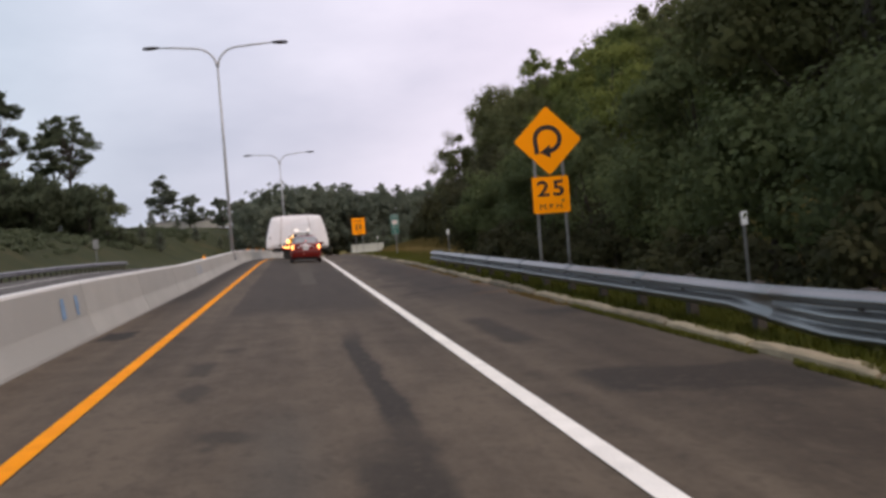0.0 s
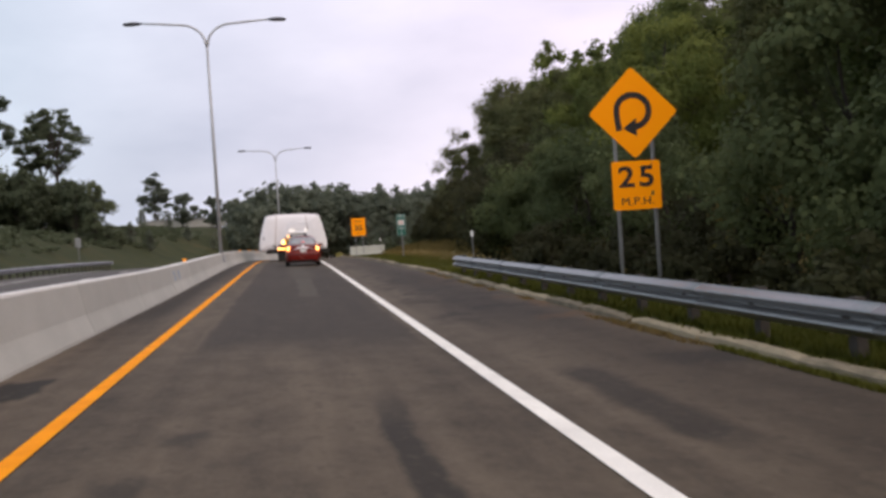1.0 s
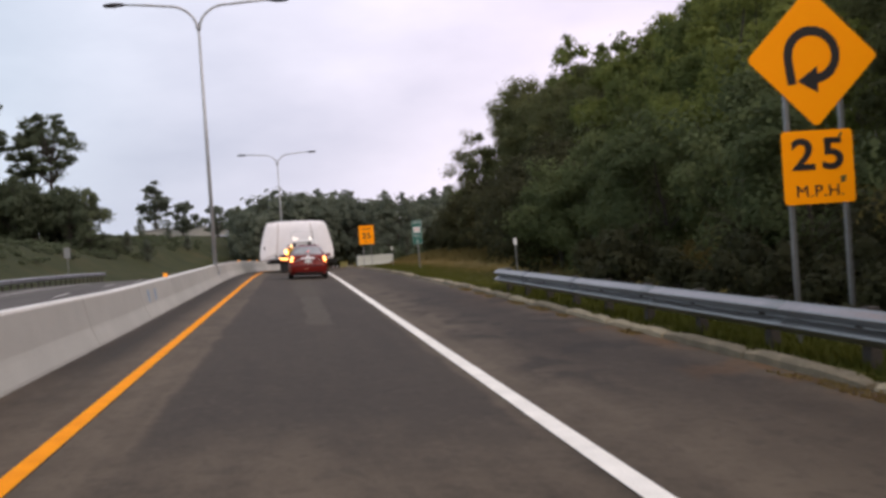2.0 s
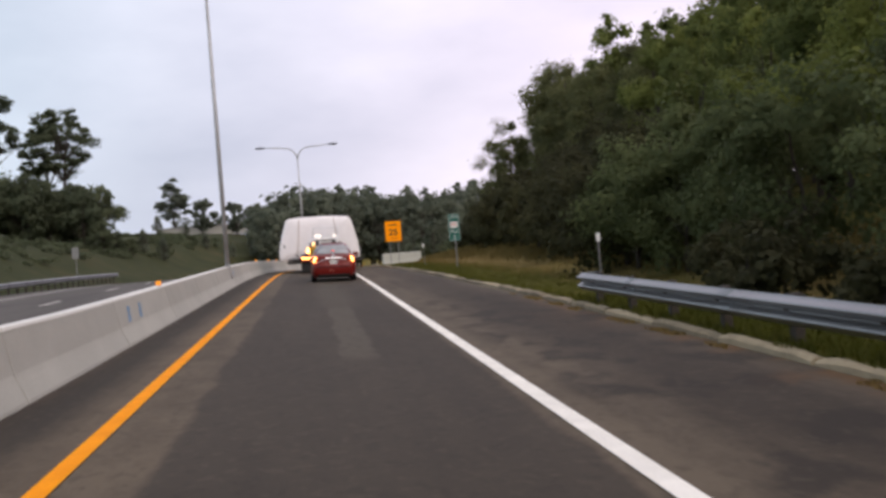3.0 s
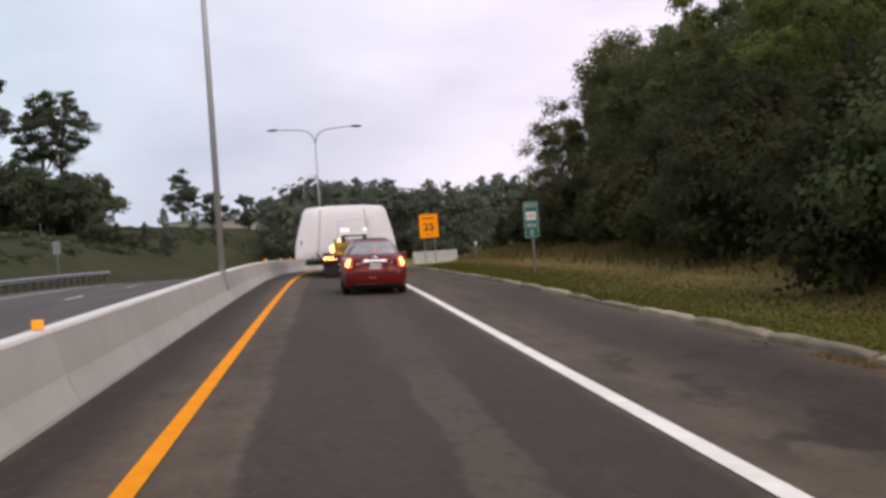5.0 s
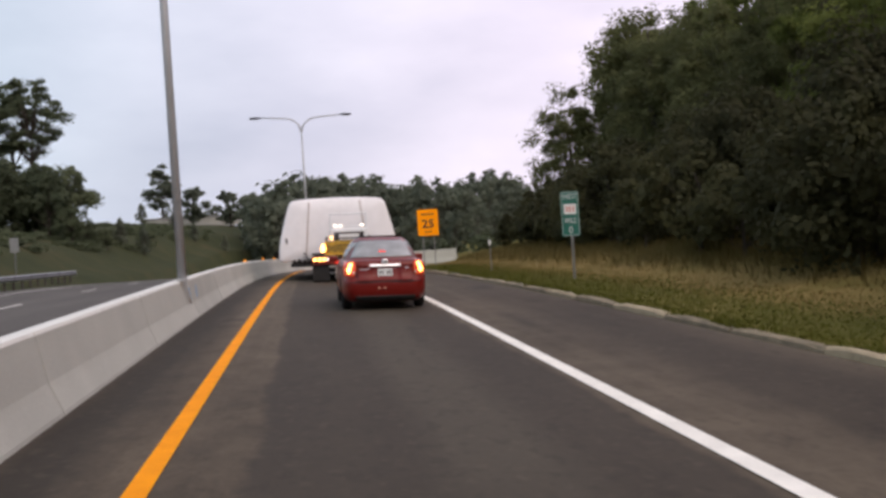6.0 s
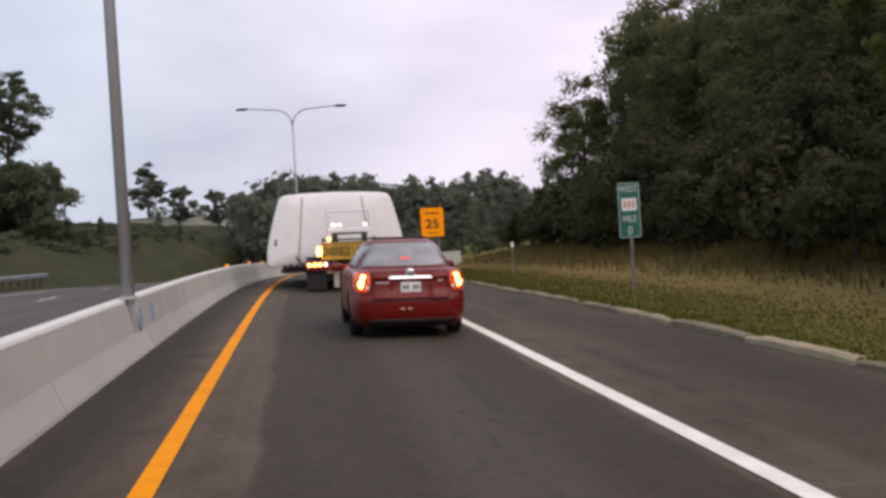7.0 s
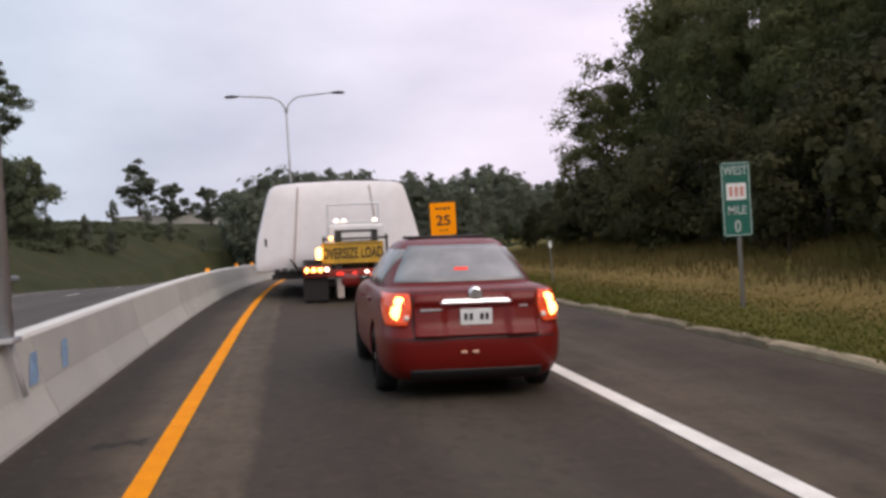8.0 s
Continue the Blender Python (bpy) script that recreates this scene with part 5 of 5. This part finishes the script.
lone = [
    tree("tree", "tall open-crowned tree standing above the bushes", 41, 18.0, 5.0, 0.42, 10500, 0.27, 46, 0.22, LEAF_MID, 0.16, 0.32, flat=0.6),
    tree("tree", "tall open-crowned tree standing above the bushes", 42, 16.0, 4.4, 0.38, 9500, 0.27, 42, 0.22, LEAF_MID, 0.16, 0.28, flat=0.6),
]
far_lone = [
    tree("tree", "distant open-crowned tree on the hill", 43, 13.0, 4.4, 0.18, 7000, 0.38, 38, 0.27, LEAF_HAZED, 0.18, 0.25, flat=0.65),
    tree("tree", "distant open-crowned tree on the hill", 44, 9.0, 3.8, 0.05, 6000, 0.38, 32, 0.28, LEAF_HAZED, 0.18, 0.2, flat=0.65),
]
sparse = tree("tree", "thin-leaved tree with a lacy crown in the wood", 45, 13.5, 2.6, 0.45, 5200, 0.22, 26, 0.30, LEAF_FRESH, 0, 0.10)
scrub = [
    tree("bush", "low scrubby green bush on the grassy slope", 24, 2.2, 1.8, 0.0, 240, 0.54, 14, 0.38, LEAF_MID, trunk_r=0.05, category="bush"),
    tree("bush", "low scrubby green bush on the grassy slope", 25, 1.6, 2.0, 0.0, 240, 0.54, 12, 0.4, LEAF_MID, trunk_r=0.05, category="bush"),
]
conifer = tree("tree", "small dark pointed evergreen on the slope", 51, 7.0, 2.5, 0.0, 3000, 0.35, 24, 0.4, LEAF_HAZED, 0, 0.12)
for o in conifer.children:
    if o.name.startswith("crown"):
        for v in o.data.vertices:
            f = max(0.12, 1.15 - v.co.z / 7.0)
            v.co.x *= f
            v.co.y *= f

rd = random.Random(7)


def wood_x(y):
    """Where the row of tall trees stands: close to the road at first, further back beyond."""
    return 10.8 if y < 30 else min(19.5, 10.8 + (y - 30) * 0.26)


# the wood beside the ramp: an edge of bushes, then trees in rows behind
y = 10.0
while y < 46:
    plant(rd.choice(pale_bushes if rd.random() < 0.7 else bushes), rd.uniform(7.4, 8.6) + (0.9 if y > 30 else 0), y, rd.uniform(0, 360), rd.uniform(0.85, 1.25))
    y += rd.uniform(1.6, 2.5)

y = 9.0
while y < 35:
    plant(rd.choice(back_bushes), rd.uniform(6.1, 6.9), y, rd.uniform(0, 360), rd.uniform(0.36, 0.58))
    y += rd.uniform(1.1, 1.7)


def tall(y):
    """How tall the wood's trees are along the road, as a share."""
    return 0.70 if 23 < y < 37 else 0.82 if 37 <= y < 62 else 0.93 if 74 < y < 92 else 1.0


for row, back, step, lo, hi, end in ((0, 0, 3.6, 0.80, 0.98, 98), (1, 5.0, 4.4, 0.92, 1.12, 100), (2, 10.5, 5.4, 1.0, 1.22, 104)):
    y = 10.0
    while y < end:
        if row == 0:
            some = near if y < 52 else edge
            if rd.random() < (1.0 if 32 < y < 75 else 0.2 if y < 84 else 0.0):
                some = (lime[:1] if y > 34 and rd.random() < 0.45 else fresh) if y < 52 else edge_fresh
        elif row == 1:
            some = behind if y < 40 else middle
        else:
            some = behind
        if row and 42 < y < 90 and rd.random() < 0.75:
            some = back_fresh if rd.random() < 0.6 else lime[1:]
        plant(rd.choice(some), wood_x(y) + back + rd.uniform(-0.9, 1.2) + (0.8 if 23 < y < 37 else 0), y, rd.uniform(0, 360), rd.uniform(lo, hi) * tall(y))
        y += rd.uniform(0.8, 1.2) * step
y = 46.0
while y < 106:
    plant(rd.choice(bushes if y < 58 else back_bushes), 9.3 + (y - 46) * 0.06 + rd.uniform(-0.5, 0.9), y, rd.uniform(0, 360), rd.uniform(0.7, 1.15))
    plant(rd.choice(back_bushes), 13.0 + (y - 46) * 0.05 + rd.uniform(-0.5, 1.5), y + 1, rd.uniform(0, 360), rd.uniform(1.1, 1.7))
    y += rd.uniform(2.2, 3.2)
y = 62.0
while y < 108:
    plant(rd.choice(behind), wood_x(y) + 15.5 + rd.uniform(-1, 1), y, rd.uniform(0, 360), rd.uniform(1.0, 1.2))
    plant(rd.choice(back_bushes), wood_x(y) + 4.0 + rd.uniform(-1, 1), y + 1, rd.uniform(0, 360), rd.uniform(1.5, 2.0))
    y += rd.uniform(4.0, 5.2)
# thickets that reach out of the wood's foot, with grassy bays between them
for x, yy, k, wide in ((8.5, 40.8, 1.05, 1), (8.9, 43.0, 1.2, 1), (8.7, 46.2, 1.35, 2), (10.3, 48.5, 1.4, 2), (9.9, 54.2, 1.45, 2), (10.6, 56.8, 1.5, 2), (11.4, 60.0, 1.2, 1), (11.0, 64.0, 1.4, 2), (11.8, 67.2, 1.1, 1), (11.7, 70.2, 1.35, 2), (12.3, 73.5, 1.2, 1), (11.4, 77.0, 1.5, 2), (12.4, 81.0, 1.2, 1), (12.2, 85.5, 1.4, 2), (12.9, 91.0, 1.4, 2), (13.6, 97.0, 1.4, 2)):
    for j in range(wide):
        plant(rd.choice(pale_bushes if yy < 45 else bushes if yy < 82 else back_bushes), x + 1.1 * j, yy + 0.7 * j, rd.uniform(0, 360), k * rd.uniform(0.8, 1.05), 0.3)
# the wood's far corner
plant(edge[1], 16.5, 104.0, 40, 0.86)
plant(edge[2], 17.1, 106.0, 250, 0.70)
plant(edge[2], 20.4, 102.0, 140, 1.14)
plant(edge[0], 20.4, 97.0, 20, 1.08)
plant(edge[0], 21.6, 109.0, 20, 0.98)
plant(edge[0], 21.6, 104.0, 240, 1.10)
plant(edge[1], 23.2, 107.0, 100, 1.14)
plant(edge[2], 25.7, 103.0, 60, 1.12)
plant(sparse, 21.9, 90.0, 0, 1.12)


def ridge(x):
    """Top of the distant wood's outline at x, set to fit the camera's view."""
    pts = [(-30, 5.0), (-9, 8.4), (-5, 10.2), (-1, 11.2), (3, 11.6), (10, 10.5), (14, 9.6), (18.5, 10.1), (22, 8.6), (26, 9.8), (29.5, 10.2), (33, 9.0), (36, 7.2), (42, 8.0), (70, 9.0)]
    for (a, p), (b, q) in zip(pts, pts[1:]):
        if x <= b:
            return p + (q - p) * (x - a) / (b - a)
    return pts[-1][1]


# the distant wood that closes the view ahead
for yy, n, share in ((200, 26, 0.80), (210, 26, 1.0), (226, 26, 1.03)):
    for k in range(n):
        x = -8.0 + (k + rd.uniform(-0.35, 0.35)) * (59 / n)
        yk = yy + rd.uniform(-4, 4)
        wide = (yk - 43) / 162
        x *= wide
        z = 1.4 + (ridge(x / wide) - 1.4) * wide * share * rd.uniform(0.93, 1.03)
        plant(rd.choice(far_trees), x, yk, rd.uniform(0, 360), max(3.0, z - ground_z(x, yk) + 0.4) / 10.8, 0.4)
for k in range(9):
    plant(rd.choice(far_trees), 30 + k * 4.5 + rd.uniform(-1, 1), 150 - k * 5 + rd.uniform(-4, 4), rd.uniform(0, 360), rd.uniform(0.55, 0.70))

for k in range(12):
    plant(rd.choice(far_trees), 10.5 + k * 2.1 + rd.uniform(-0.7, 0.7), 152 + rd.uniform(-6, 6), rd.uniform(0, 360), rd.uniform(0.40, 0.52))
# the left-hand slope: dark thicket with tall trees above it, and a far group on the hill
for k in range(34):
    f = k / 33
    plant(rd.choice(thicket), -26.0 - 27 * f + rd.uniform(-0.8, 0.8), 148 - 8 * f + rd.uniform(0, 26) * (0.3 + f), rd.uniform(0, 360), rd.uniform(0.93, 1.12) + 0.50 * f)
for x, yy, k in ((-23.0, 149, 0.46), (-21.8, 152, 0.36), (-24.0, 146, 0.60)):
    plant(thicket[0], x, yy, 40 * k, k)
plant(lone[0], -32.0, 165, 20, 1.06)
plant(lone[1], -35.2, 168, 80, 1.10)
plant(lone[1], -40.8, 160, 10, 1.38)
plant(lone[0], -46.0, 158, 60, 1.1)
plant(far_lone[0], -30.2, 265, 120, 1.05)
plant(far_lone[1], -23.4, 257, 200, 0.98)
plant(far_lone[1], -15.5, 250, 20, 0.90)
plant(far_lone[1], -11.0, 246, 100, 0.95)
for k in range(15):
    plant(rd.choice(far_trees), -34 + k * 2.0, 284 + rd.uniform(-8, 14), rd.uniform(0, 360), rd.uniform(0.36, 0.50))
for x, yy, k in ((-21.6, 160, 0.56), (-19.1, 160, 0.56), (-25.5, 203, 0.62), (-16.5, 190, 0.5), (-20.5, 200, 0.45), (-12.5, 192, 0.42)):
    plant(conifer, x, yy, 90 * k, k)
spots = []
for k in range(330):
    yy = 64 + rd.uniform(0, 1) ** 0.8 * 150
    u = 1 - 0.8 * rd.uniform(0, 1) ** 1.25
    spots.append((main_x(-17.2, yy) - u * (8 + (yy - 60) * 0.10), yy, rd.uniform(0, 360), rd.uniform(0.3, 0.8), 0.55))
for k in range(60):
    yy = 128 + rd.uniform(0, 1) * 72
    spots.append((main_x(-16.2, yy) - rd.uniform(4, 12), yy, rd.uniform(0, 360), rd.uniform(0.3, 0.7), 0.8))
strew("scrub", "dark green scrub spread over the grassy bank", scrub, spots, LEAF_MID)
spots = [(12 + rd.uniform(0, 34), 118 + rd.uniform(0, 75), rd.uniform(0, 360), rd.uniform(0.8, 1.5), 0.9) for k in range(46)]
strew("scrub", "green scrub on the ground before the distant wood", scrub, spots, LEAF_MID)
for proto in (*near, *edge, *edge_fresh, *fresh, *lime, *back_fresh, *middle, *behind, *bushes, *back_bushes, *pale_bushes, *scrub, *thicket, *far_trees, *lone, *far_lone, sparse, conifer):
    drop_proto(proto)


# ---------------------------------------------------------------- grass of the verge
def grass_patch(name, label, seed, n, x0, x1, y0, y1, h, material, base=None, clump=0.0, fade=None):
    """Single blades strewn over a strip of the verge; clump thins them out between tufts."""
    rs = np.random.RandomState(seed)
    xs = rs.uniform(x0, x1, n) if fade is None else x0 + (x1 - x0) * rs.beta(*fade, n)
    ys = rs.uniform(y0, y1, n)
    if clump:
        keep = [i for i in range(n) if noise.noise(Vector((xs[i] * 2.0, ys[i] * 0.9, seed))) > clump - 0.3]
        xs, ys, n = xs[keep], ys[keep], len(keep)
    co = np.empty((n, 3, 3))
    for i in range(n):
        x, yv = xs[i] + shift(ys[i]) + kerb_x(ys[i]) - 4.35, ys[i]
        z = (ground_z(x, yv) if base is None else base - drop(yv)) - 0.01
        a = rs.uniform(0, 6.283)
        w, hh, lean = 0.012 + 0.012 * rs.rand(), h * rs.uniform(0.5, 1.4), rs.uniform(0.1, 0.6)
        dx, dy = math.cos(a), math.sin(a)
        co[i, 0] = (x - dy * w, yv + dx * w, z)
        co[i, 1] = (x + dy * w, yv - dx * w, z)
        co[i, 2] = (x + dx * hh * lean, yv + dy * hh * lean, z + hh)
    me = bpy.data.meshes.new(name)
    me.from_pydata([tuple(p) for p in co.reshape(-1, 3)], [], [(3 * i, 3 * i + 1, 3 * i + 2) for i in range(n)])
    me.materials.append(material)
    me.shade_smooth()
    me.normals_split_custom_set_from_vertices([(0.0, -0.2, 0.98)] * (3 * n))
    tagged(new(name, me), label, "grass", kind="stuff")


grass_patch("grass", "short green grass on the verge beside the kerb", 61, 84000, 4.45, 7.9, 8, 90, 0.038, BLADE, fade=(1.0, 1.5))
grass_patch("grass", "long straw-coloured grass below the wood's edge", 62, 16000, 6.2, 9.4, 34, 100, 0.045, STRAW, fade=(2.0, 2.0))
grass_patch("grass", "rank weeds along the foot of the wood", 68, 20000, 8.0, 13.5, 34, 104, 0.28, WEED, fade=(2.0, 2.0))
grass_patch("grass", "long rank grass under the guardrail", 63, 14000, 4.62, 5.6, 2, 37, 0.11, BLADE)
grass_patch("grass", "tufts of grass growing over the kerb", 64, 12000, 4.42, 4.58, 2, 80, 0.07, BLADE, -0.06, 0.48)
grass_patch("grass", "fringe of grass growing in the gutter", 66, 6000, 4.25, 4.33, 4, 16, 0.055, BLADE, -0.13, 0.16)
grass_patch("grass", "dry brown litter and stalks in the gutter", 67, 7000, 4.16, 4.36, 16, 42, 0.04, STRAW, -0.13, 0.45)
